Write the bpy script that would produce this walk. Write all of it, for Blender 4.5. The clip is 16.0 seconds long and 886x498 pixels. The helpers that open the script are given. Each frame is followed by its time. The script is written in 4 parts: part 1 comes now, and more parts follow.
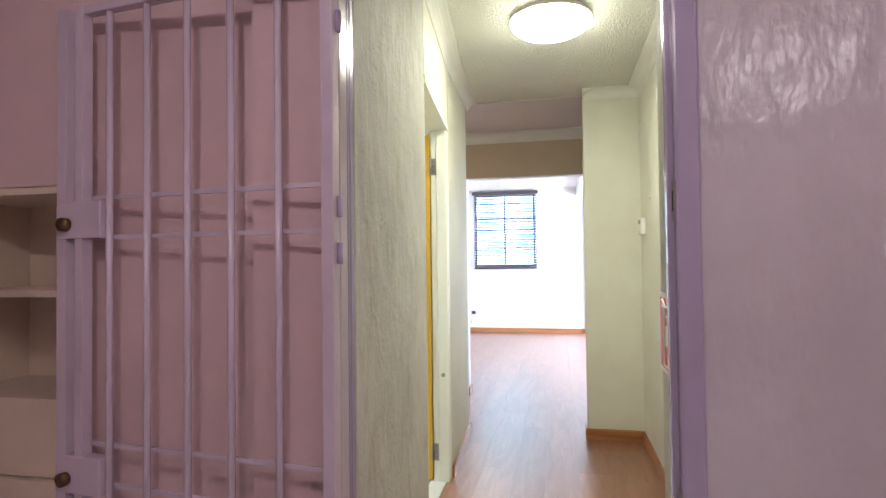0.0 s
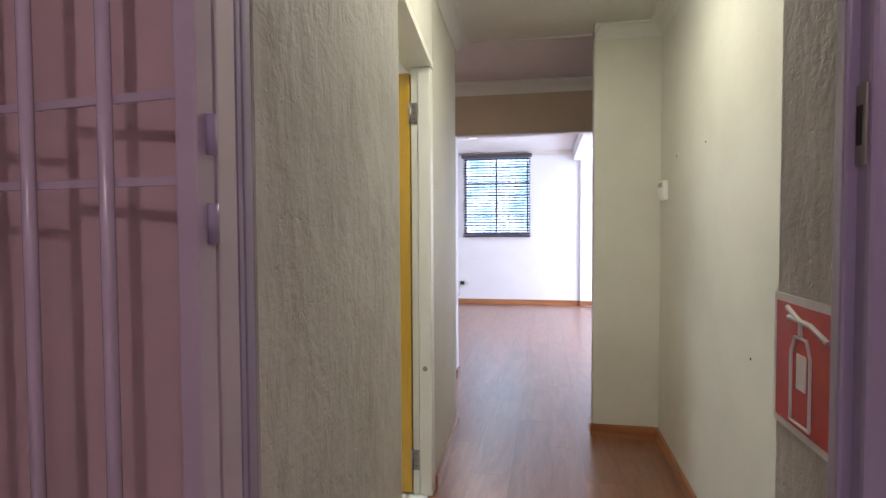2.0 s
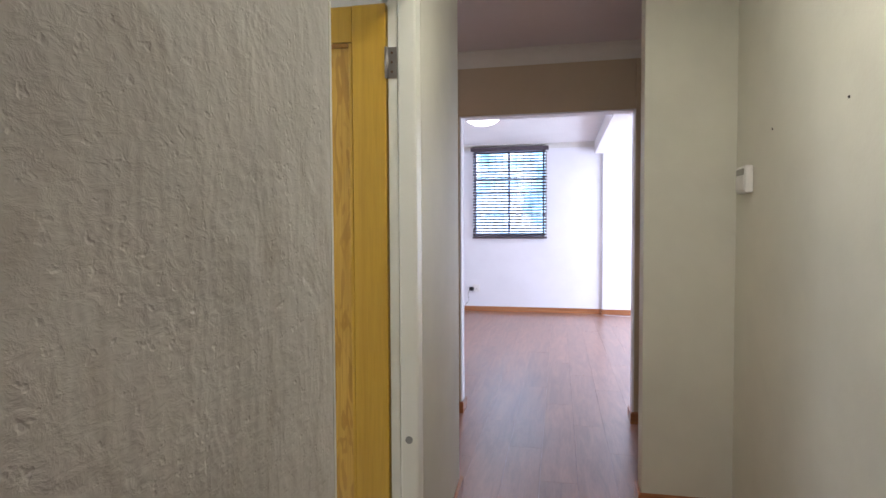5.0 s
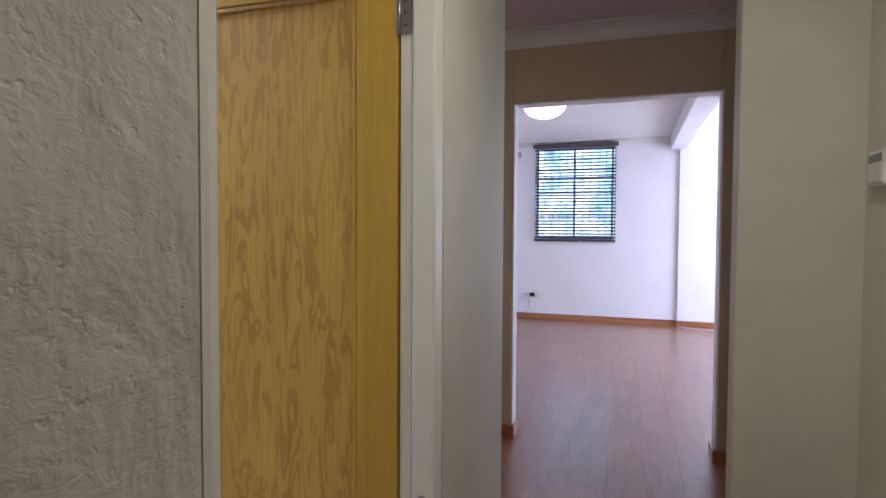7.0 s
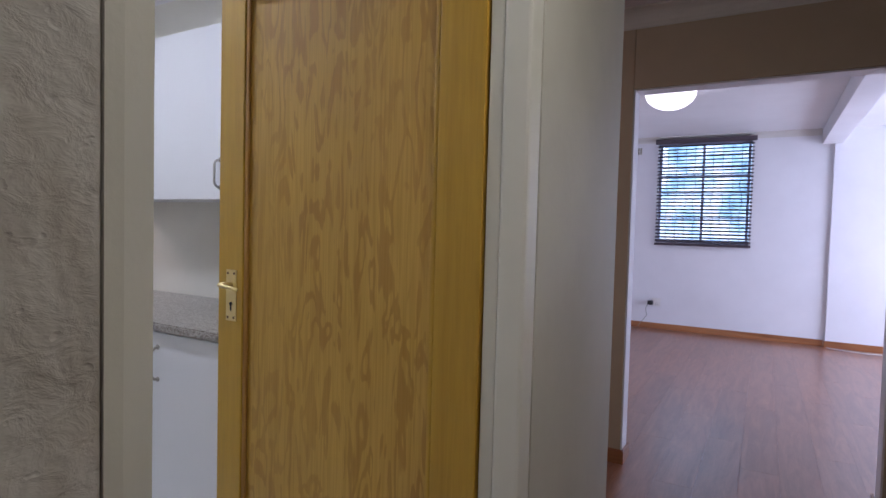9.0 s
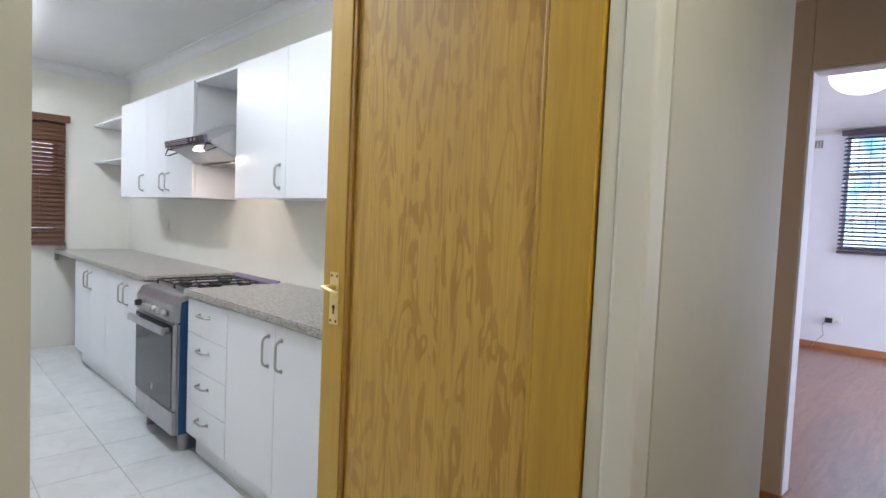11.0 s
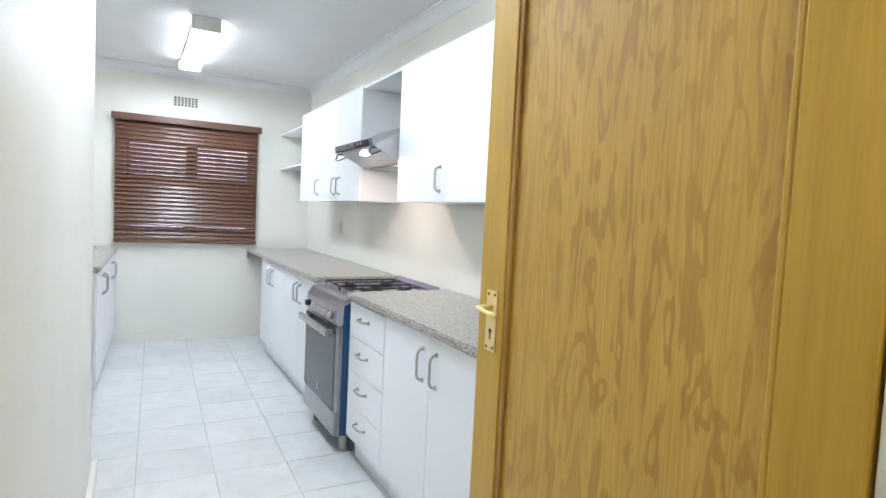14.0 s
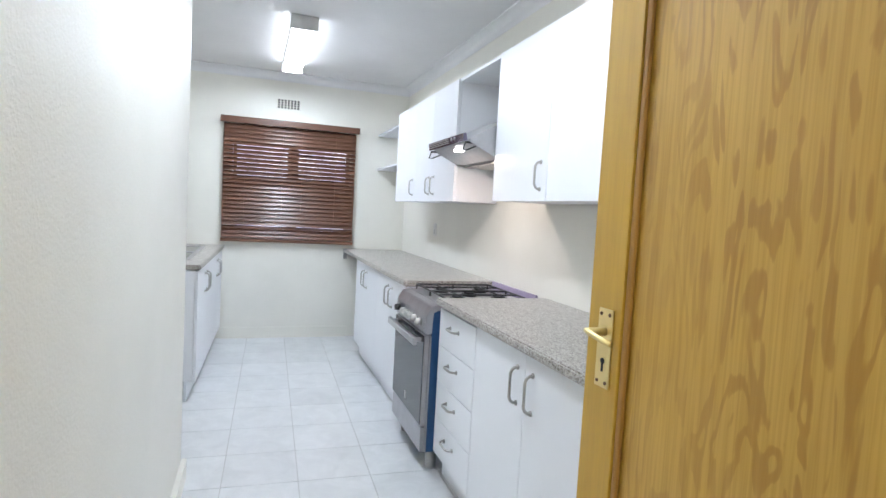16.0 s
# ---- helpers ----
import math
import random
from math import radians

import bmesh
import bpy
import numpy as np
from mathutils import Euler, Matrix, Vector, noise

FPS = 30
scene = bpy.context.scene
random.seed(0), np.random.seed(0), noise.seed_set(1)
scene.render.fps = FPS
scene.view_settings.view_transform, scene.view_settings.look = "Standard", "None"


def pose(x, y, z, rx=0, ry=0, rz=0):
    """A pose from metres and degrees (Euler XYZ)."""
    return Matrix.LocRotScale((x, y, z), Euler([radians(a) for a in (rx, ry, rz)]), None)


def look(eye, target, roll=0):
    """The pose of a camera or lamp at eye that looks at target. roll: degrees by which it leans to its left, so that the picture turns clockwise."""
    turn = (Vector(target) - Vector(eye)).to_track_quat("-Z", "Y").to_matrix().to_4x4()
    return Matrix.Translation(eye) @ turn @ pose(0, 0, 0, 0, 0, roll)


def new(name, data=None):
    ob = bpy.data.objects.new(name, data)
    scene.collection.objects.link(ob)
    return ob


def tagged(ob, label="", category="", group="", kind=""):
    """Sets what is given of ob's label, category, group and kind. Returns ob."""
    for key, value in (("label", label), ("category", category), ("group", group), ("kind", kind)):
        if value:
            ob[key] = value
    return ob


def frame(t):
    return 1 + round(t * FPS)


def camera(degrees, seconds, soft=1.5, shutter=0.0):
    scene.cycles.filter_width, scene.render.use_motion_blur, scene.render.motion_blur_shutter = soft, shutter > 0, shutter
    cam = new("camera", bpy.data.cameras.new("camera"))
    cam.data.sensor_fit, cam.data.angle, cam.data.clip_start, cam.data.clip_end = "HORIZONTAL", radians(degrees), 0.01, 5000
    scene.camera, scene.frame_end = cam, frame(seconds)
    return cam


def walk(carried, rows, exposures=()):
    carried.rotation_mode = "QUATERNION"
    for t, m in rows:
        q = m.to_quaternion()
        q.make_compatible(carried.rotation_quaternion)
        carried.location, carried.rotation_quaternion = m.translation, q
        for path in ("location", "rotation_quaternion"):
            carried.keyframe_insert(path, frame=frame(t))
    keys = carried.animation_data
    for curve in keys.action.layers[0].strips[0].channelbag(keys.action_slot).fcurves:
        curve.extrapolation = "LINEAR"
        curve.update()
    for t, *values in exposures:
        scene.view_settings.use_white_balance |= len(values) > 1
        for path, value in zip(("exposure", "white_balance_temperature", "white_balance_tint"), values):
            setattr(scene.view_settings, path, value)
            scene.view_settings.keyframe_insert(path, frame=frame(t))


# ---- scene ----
cam = camera(76.9, 16.0)
PATH = [
    (0, (0.203, 0.012, 1.277), (-0.203, 1.97, 1.323), -0.7),
    (0.5, (0.189, 0.145, 1.263), (-0.216, 2.103, 1.31), -0.7),
    (1, (0.166, 0.31, 1.279), (-0.228, 2.271, 1.286), -0.4),
    (1.5, (0.136, 0.468, 1.288), (-0.243, 2.432, 1.255), -0.4),
    (2, (0.109, 0.614, 1.293), (-0.259, 2.579, 1.218), -0.3),
    (2.5, (0.083, 0.77, 1.279), (-0.279, 2.736, 1.205), -0.3),
    (3, (0.079, 0.919, 1.292), (-0.28, 2.884, 1.213), -0.1),
    (5.5, (0.003, 1.608, 1.31), (-0.435, 3.559, 1.235), -0.1),
    (6, (0.012, 1.737, 1.302), (-0.47, 3.676, 1.229), 0.3),
    (6.5, (0.027, 1.828, 1.307), (-0.514, 3.752, 1.235), 0.2),
    (7, (0.022, 1.905, 1.303), (-0.613, 3.801, 1.232), 0.3),
    (7.5, (0.014, 1.976, 1.295), (-0.71, 3.838, 1.221), 0.8),
    (8, (0.003, 2.043, 1.305), (-0.807, 3.87, 1.232), 0.7),
    (8.5, (-0.001, 2.086, 1.3), (-0.907, 3.867, 1.222), 1.3),
    (8.7, (-0.008, 2.104, 1.297), (-0.95, 3.868, 1.219), 1.4),
    (10.8, (-0.02, 2.297, 1.319), (-1.389, 3.752, 1.217), 2.4),
    (11, (-0.025, 2.306, 1.319), (-1.426, 3.731, 1.215), 2.5),
    (11.5, (-0.057, 2.331, 1.316), (-1.524, 3.687, 1.21), 2.6),
    (12, (-0.106, 2.361, 1.315), (-1.632, 3.649, 1.203), 2.6),
    (12.5, (-0.148, 2.376, 1.318), (-1.728, 3.597, 1.205), 2.7),
    (13, (-0.179, 2.408, 1.321), (-1.821, 3.543, 1.204), 2.7),
    (13.5, (-0.193, 2.422, 1.328), (-1.89, 3.473, 1.209), 2.8),
    (14, (-0.225, 2.453, 1.334), (-1.972, 3.419, 1.21), 2.8),
    (14.5, (-0.252, 2.48, 1.339), (-2.047, 3.352, 1.211), 2.8),
    (15, (-0.307, 2.515, 1.334), (-2.143, 3.297, 1.205), 3),
    (15.5, (-0.368, 2.556, 1.328), (-2.236, 3.258, 1.197), 3.1),
    (16, (-0.446, 2.574, 1.321), (-2.335, 3.218, 1.19), 3.2),
]
walk(cam, [(t, look(eye, target, roll)) for t, eye, target, roll in PATH],
     [(0, 0.93, 6350, 4), (1.0, 0.55, 6350, 8), (2.0, 0.12, 6350, 14), (3.0, -0.04, 6300, 15), (5.5, -0.04, 6250, 17), (7.0, -0.54, 6150, 20),
      (8.5, -1.04, 5900, 25), (11.0, -0.2, 6150, 15), (12.0, -0.17, 6050, 12), (13.0, 0.2, 6050, 12), (14.0, 0.25, 6000, 12), (15.0, 0.18, 6000, 12), (16.0, 0.12, 5950, 14)])

# ---- light ----
world = bpy.data.worlds.new("sky")
scene.world = world
world.use_nodes = True
wn = world.node_tree
sky = wn.nodes.new("ShaderNodeTexSky")
sky.sky_type, sky.sun_disc = "NISHITA", False
sky.sun_elevation, sky.sun_rotation = radians(50), radians(70)
wn.nodes["Background"].inputs["Strength"].default_value = 0.15
wn.links.new(sky.outputs[0], wn.nodes["Background"].inputs["Color"])
sun = new("sun", bpy.data.lights.new("sun", "SUN"))
sun.data.energy, sun.data.angle, sun.data.color = 3.0, radians(0.5), (1, 0.95, 0.86)
sun.rotation_euler = (radians(40), 0, radians(110))


def area(name, at, target, sx, sy, watts, colour, shape="RECTANGLE"):
    lamp = new(name, bpy.data.lights.new(name, "AREA"))
    lamp.data.shape, lamp.data.size, lamp.data.size_y = shape, sx, sy
    lamp.data.energy, lamp.data.color = watts, colour
    lamp.matrix_world = look(at, target)
    return lamp


HALL_LAMP, ROOM_LAMP, TUBE, NEAR_TUBE = (0.18, 2.85), (-0.80, 7.5), (-4.99, 2.85), (-2.2, 2.9)
PORCH_LAMP, SHEEN_LAMP = (0.0, -0.35), (1.5, -1.1)
area("hall_lamp_light", (*HALL_LAMP, 2.385), (*HALL_LAMP, 0), 0.28, 0.28, 4.7, (1.0, 0.98, 0.80), "DISK")
area("room_lamp_light", (*ROOM_LAMP, 2.37), (*ROOM_LAMP, 0), 0.3, 0.3, 8, (1.0, 0.88, 0.86), "DISK")
area("tube_light", (*TUBE, 2.42), (*TUBE, 0), 1.25, 0.14, 22, (0.86, 0.95, 1.0))
area("near_tube_light", (*NEAR_TUBE, 2.42), (*NEAR_TUBE, 0), 1.25, 0.14, 14.5, (0.86, 0.95, 1.0))
area("hood_light", (-3.385, 3.625, 1.645), (-3.385, 3.75, 0), 0.05, 0.05, 3.0, (1.0, 0.82, 0.68), "DISK")
area("glass_door_daylight", (2.62, 8.55, 1.2), (-1.0, 8.9, 1.0), 2.5, 2.0, 200, (0.74, 0.82, 1.0))
bulb = new("porch_lamp_light", bpy.data.lights.new("porch_lamp_light", "POINT"))
bulb.data.energy, bulb.data.shadow_soft_size, bulb.data.color = 16.5, 0.05, (1.0, 0.83, 0.89)
bulb.location = (*PORCH_LAMP, 2.43)
# Second porch lamp, out of view, added for the sheen on the gloss wall.
area("porch_lamp_light", (*SHEEN_LAMP, 2.43), (*SHEEN_LAMP, 0), 0.34, 0.34, 7.0, (1.0, 0.84, 0.95), "DISK")
area("passage_lamp_light", (-2.1, 4.75, 2.34), (-2.1, 4.75, 0), 0.22, 0.22, 4.0, (1.0, 0.58, 0.34), "DISK")


# ---- materials ----
def tree(name):
    m = bpy.data.materials.new(name)
    m.use_nodes = True
    return m, m.node_tree, m.node_tree.nodes["Principled BSDF"]


def link(nt, a, b):
    nt.links.new(a, b)


def coords(nt, scale=(1, 1, 1), rot=(0, 0, 0)):
    c = nt.nodes.new("ShaderNodeTexCoord")
    mp = nt.nodes.new("ShaderNodeMapping")
    mp.inputs["Scale"].default_value, mp.inputs["Rotation"].default_value = scale, rot
    g = nt.nodes.new("ShaderNodeNewGeometry")
    link(nt, g.outputs["Position"], mp.inputs["Vector"])
    return mp.outputs[0]


def noise_tex(nt, vec, scale, detail=3.0, rough=0.55, distort=0.0):
    n = nt.nodes.new("ShaderNodeTexNoise")
    n.inputs["Scale"].default_value, n.inputs["Detail"].default_value = scale, detail
    n.inputs["Roughness"].default_value, n.inputs["Distortion"].default_value = rough, distort
    link(nt, vec, n.inputs["Vector"])
    return n.outputs["Fac"]


def ramp(nt, fac, stops):
    r = nt.nodes.new("ShaderNodeValToRGB")
    while len(r.color_ramp.elements) < len(stops):
        r.color_ramp.elements.new(0.5)
    for e, (p, c) in zip(r.color_ramp.elements, stops):
        e.position, e.color = p, (*c, 1) if len(c) == 3 else c
    link(nt, fac, r.inputs["Fac"])
    return r.outputs["Color"]


def mix(nt, a, b, fac, kind="MIX"):
    n = nt.nodes.new("ShaderNodeMix")
    n.data_type, n.blend_type = "RGBA", kind
    for socket, v in ((n.inputs[6], a), (n.inputs[7], b), (n.inputs[0], fac)):
        if hasattr(v, "links"):
            link(nt, v, socket)
        else:
            socket.default_value = v
    return n.outputs[2]


def bump(nt, bsdf, height, strength, dist, after=None):
    b = nt.nodes.new("ShaderNodeBump")
    b.inputs["Strength"].default_value, b.inputs["Distance"].default_value = strength, dist
    link(nt, height, b.inputs["Height"])
    if after:
        link(nt, after, b.inputs["Normal"])
    link(nt, b.outputs[0], bsdf.inputs["Normal"])
    return b.outputs[0]


def paint(name, c, rough=0.6, grain=90.0, relief=0.0006, dirt=0.10, stretch=(1, 1, 1), lumps=0.0, coat=0.0):
    """Painted plaster or board: faint stains at a large scale, fine relief at a small one."""
    m, nt, b = tree(name)
    v = coords(nt)
    big = noise_tex(nt, v, 1.7, 4, 0.6)
    dark = tuple(x * (1 - dirt * 1.6) for x in c)
    lite = tuple(min(1, x * (1 + dirt * 0.35)) for x in c)
    link(nt, ramp(nt, big, [(0.3, dark), (0.62, lite)]), b.inputs["Base Color"])
    b.inputs["Roughness"].default_value = rough
    b.inputs["Coat Weight"].default_value = coat
    n = bump(nt, b, noise_tex(nt, coords(nt, stretch), grain, 4, 0.6), 0.6, relief)
    if lumps:
        bump(nt, b, noise_tex(nt, coords(nt, stretch), grain * 0.17, 3, 0.6), 0.8, lumps, n)
    return m


def trowelled(name, c):
    """Rough hand-trowelled plaster: soft lumps, drag marks, sparse pits and brownish scuffs."""
    m, nt, b = tree(name)
    v = coords(nt)
    base = ramp(nt, noise_tex(nt, v, 2.3, 5, 0.65), [(0.3, tuple(x * 0.78 for x in c)), (0.6, c)])
    scuff = ramp(nt, noise_tex(nt, coords(nt, (1, 1, 0.4)), 5.2, 5, 0.72, 0.5), [(0.55, (0, 0, 0)), (0.74, (0.55, 0.55, 0.55))])
    base = mix(nt, base, (0.30, 0.25, 0.18, 1), scuff)
    link(nt, base, b.inputs["Base Color"])
    b.inputs["Roughness"].default_value = 0.7
    n1 = bump(nt, b, noise_tex(nt, coords(nt, (1, 1, 0.8)), 11, 3, 0.55, 0.4), 0.8, 0.014)
    n2 = bump(nt, b, noise_tex(nt, coords(nt, (1, 1, 0.25)), 26, 2, 0.5, 0.2), 0.7, 0.0042, n1)
    n3 = bump(nt, b, noise_tex(nt, coords(nt, (1, 1, 1.5)), 48, 4, 0.6, 0.4), 0.7, 0.0034, n2)
    pits = ramp(nt, noise_tex(nt, coords(nt, (1, 1, 1.2)), 60, 2, 0.5), [(0.25, (0, 0, 0)), (0.36, (1, 1, 1))])
    bump(nt, b, pits, 0.45, 0.0024, n3)
    return m


def plain(name, c, rough=0.5, metal=0.0, spec=0.5, grain=0.0, coat=0.0):
    m, nt, b = tree(name)
    v = coords(nt)
    n = noise_tex(nt, v, 14, 3)
    link(nt, ramp(nt, n, [(0.3, tuple(x * 0.9 for x in c)), (0.7, tuple(min(1, x * 1.05) for x in c))]), b.inputs["Base Color"])
    b.inputs["Roughness"].default_value, b.inputs["Metallic"].default_value = rough, metal
    b.inputs["Coat Weight"].default_value, b.inputs["Specular IOR Level"].default_value = coat, spec
    if grain:
        bump(nt, b, noise_tex(nt, v, 220, 2), 0.4, grain)
    return m


def emitter(name, c, strength):
    m, nt, b = tree(name)
    b.inputs["Base Color"].default_value = (0.8, 0.8, 0.8, 1)
    b.inputs["Emission Color"].default_value = (*c, 1)
    b.inputs["Emission Strength"].default_value = strength
    return m


def wood(name, dark, lite, axis, scale=9.0, rough=0.35, contrast=(0.35, 0.65), vary=0.0, streak=14.0, coat=0.0, relief=0.0004, sheen=0.2):
    """Wood grain that runs along one axis, with figure and fine pores."""
    m, nt, b = tree(name)
    st = [1.0, 1.0, 1.0]
    st[axis] = 1 / streak
    v = coords(nt, tuple(st))
    info = nt.nodes.new("ShaderNodeObjectInfo")
    add = nt.nodes.new("ShaderNodeVectorMath")
    add.operation = "MULTIPLY_ADD"
    add.inputs[0].default_value = (37, 21, 53)
    link(nt, info.outputs["Random"], add.inputs[1])
    link(nt, v, add.inputs[2])
    v2 = add.outputs[0] if vary else v
    n = noise_tex(nt, v2, scale, 5, 0.6, 1.2)
    fine = noise_tex(nt, v2, scale * 9, 3, 0.6)
    c = ramp(nt, n, [(contrast[0], dark), (contrast[1], lite)])
    c = mix(nt, c, ramp(nt, fine, [(0.3, tuple(x * 0.7 for x in dark)), (0.6, lite)]), 0.22)
    if vary:
        tone = ramp(nt, info.outputs["Random"], [(0, (1 - vary,) * 3), (1, (1, 1, 1))])
        c = mix(nt, c, tone, 1.0, "MULTIPLY")
    link(nt, c, b.inputs["Base Color"])
    b.inputs["Roughness"].default_value = rough
    b.inputs["Coat Weight"].default_value, b.inputs["Coat Roughness"].default_value = coat, sheen
    if relief:
        bump(nt, b, fine, 0.25, relief)
    return m


def calc(nt, kind, a, b=0.0):
    n = nt.nodes.new("ShaderNodeMath")
    n.operation = kind
    for socket, v in ((n.inputs[0], a), (n.inputs[1], b)):
        if hasattr(v, "links"):
            link(nt, v, socket)
        else:
            socket.default_value = v
    return n.outputs[0]


def ply_wood():
    """Rotary-cut plywood, varnished yellow: nested growth-ring contours as tall flames over fine upright lines."""
    m, nt, b = tree("ply_panel")
    field = noise_tex(nt, coords(nt, (1, 1, 0.21)), 20.0, 2.4, 0.5, 0.6)
    ragged = noise_tex(nt, coords(nt, (1, 1, 0.10)), 85, 2, 0.6)
    rings = calc(nt, "SINE", calc(nt, "ADD", calc(nt, "MULTIPLY", field, 31.0), calc(nt, "MULTIPLY", ragged, 2.4)))
    flames = ramp(nt, calc(nt, "ADD", calc(nt, "MULTIPLY", rings, 0.5), 0.5), [(0.0, (0, 0, 0)), (0.58, (0.05, 0.05, 0.05)), (0.76, (0.8, 0.8, 0.8)), (0.9, (1, 1, 1))])
    calm = ramp(nt, noise_tex(nt, coords(nt, (1, 1, 0.3)), 3.6, 2), [(0.30, (0.3, 0.3, 0.3)), (0.5, (1, 1, 1))])
    fine = noise_tex(nt, coords(nt, (1, 1, 0.02)), 170, 3, 0.6)
    lines = ramp(nt, fine, [(0.34, (0.60, 0.352, 0.05)), (0.6, (0.71, 0.44, 0.076))])
    c = mix(nt, lines, (0.42, 0.208, 0.024, 1), calc(nt, "MULTIPLY", calc(nt, "MULTIPLY", flames, calm), 0.66))
    c = mix(nt, c, lines, 0.14)
    big = noise_tex(nt, coords(nt, (1, 1, 0.4)), 5, 2)
    c = mix(nt, c, ramp(nt, big, [(0.3, (0.88, 0.86, 0.82)), (0.7, (1, 1, 1))]), 1.0, "MULTIPLY")
    link(nt, c, b.inputs["Base Color"])
    b.inputs["Roughness"].default_value, b.inputs["Coat Weight"].default_value, b.inputs["Coat Roughness"].default_value = 0.42, 0.3, 0.25
    bump(nt, b, fine, 0.2, 0.0003)
    return m


def granite():
    m, nt, b = tree("granite")
    v = coords(nt)
    vo = nt.nodes.new("ShaderNodeTexVoronoi")
    vo.inputs["Scale"].default_value = 190
    link(nt, v, vo.inputs["Vector"])
    sep = nt.nodes.new("ShaderNodeSeparateColor")
    link(nt, vo.outputs["Color"], sep.inputs[0])
    c = ramp(nt, sep.outputs[0], [(0.0, (0.16, 0.14, 0.125)), (0.25, (0.30, 0.27, 0.245)), (0.6, (0.44, 0.42, 0.385)), (0.9, (0.58, 0.56, 0.525))])
    c = mix(nt, c, ramp(nt, noise_tex(nt, v, 28, 3), [(0.3, (0.8, 0.78, 0.76)), (0.7, (1.0, 1.0, 1.0))]), 1.0, "MULTIPLY")
    link(nt, c, b.inputs["Base Color"])
    b.inputs["Roughness"].default_value = 0.28
    return m


def tile_mat():
    m, nt, b = tree("floor_tile")
    v = coords(nt)
    info = nt.nodes.new("ShaderNodeObjectInfo")
    c = ramp(nt, noise_tex(nt, v, 6, 5, 0.65, 0.8), [(0.3, (0.63, 0.64, 0.64)), (0.65, (0.73, 0.74, 0.74))])
    c = mix(nt, c, ramp(nt, info.outputs["Random"], [(0, (0.92, 0.92, 0.92)), (1, (1, 1, 1))]), 1.0, "MULTIPLY")
    link(nt, c, b.inputs["Base Color"])
    b.inputs["Roughness"].default_value = 0.3
    bump(nt, b, noise_tex(nt, v, 45, 3), 0.25, 0.0006)
    return m


def glass_mat():
    m, nt, b = tree("glass")
    b.inputs["Transmission Weight"].default_value, b.inputs["Roughness"].default_value = 1.0, 0.0
    b.inputs["IOR"].default_value = 1.45
    return m


# Backdrop sheet whose own glow stands in for daylight outside.
def garden_mat(name, stops, glow):
    m, nt, b = tree(name)
    v = coords(nt)
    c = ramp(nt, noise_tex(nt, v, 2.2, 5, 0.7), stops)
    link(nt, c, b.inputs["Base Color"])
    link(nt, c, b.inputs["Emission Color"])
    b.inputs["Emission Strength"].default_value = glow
    return m


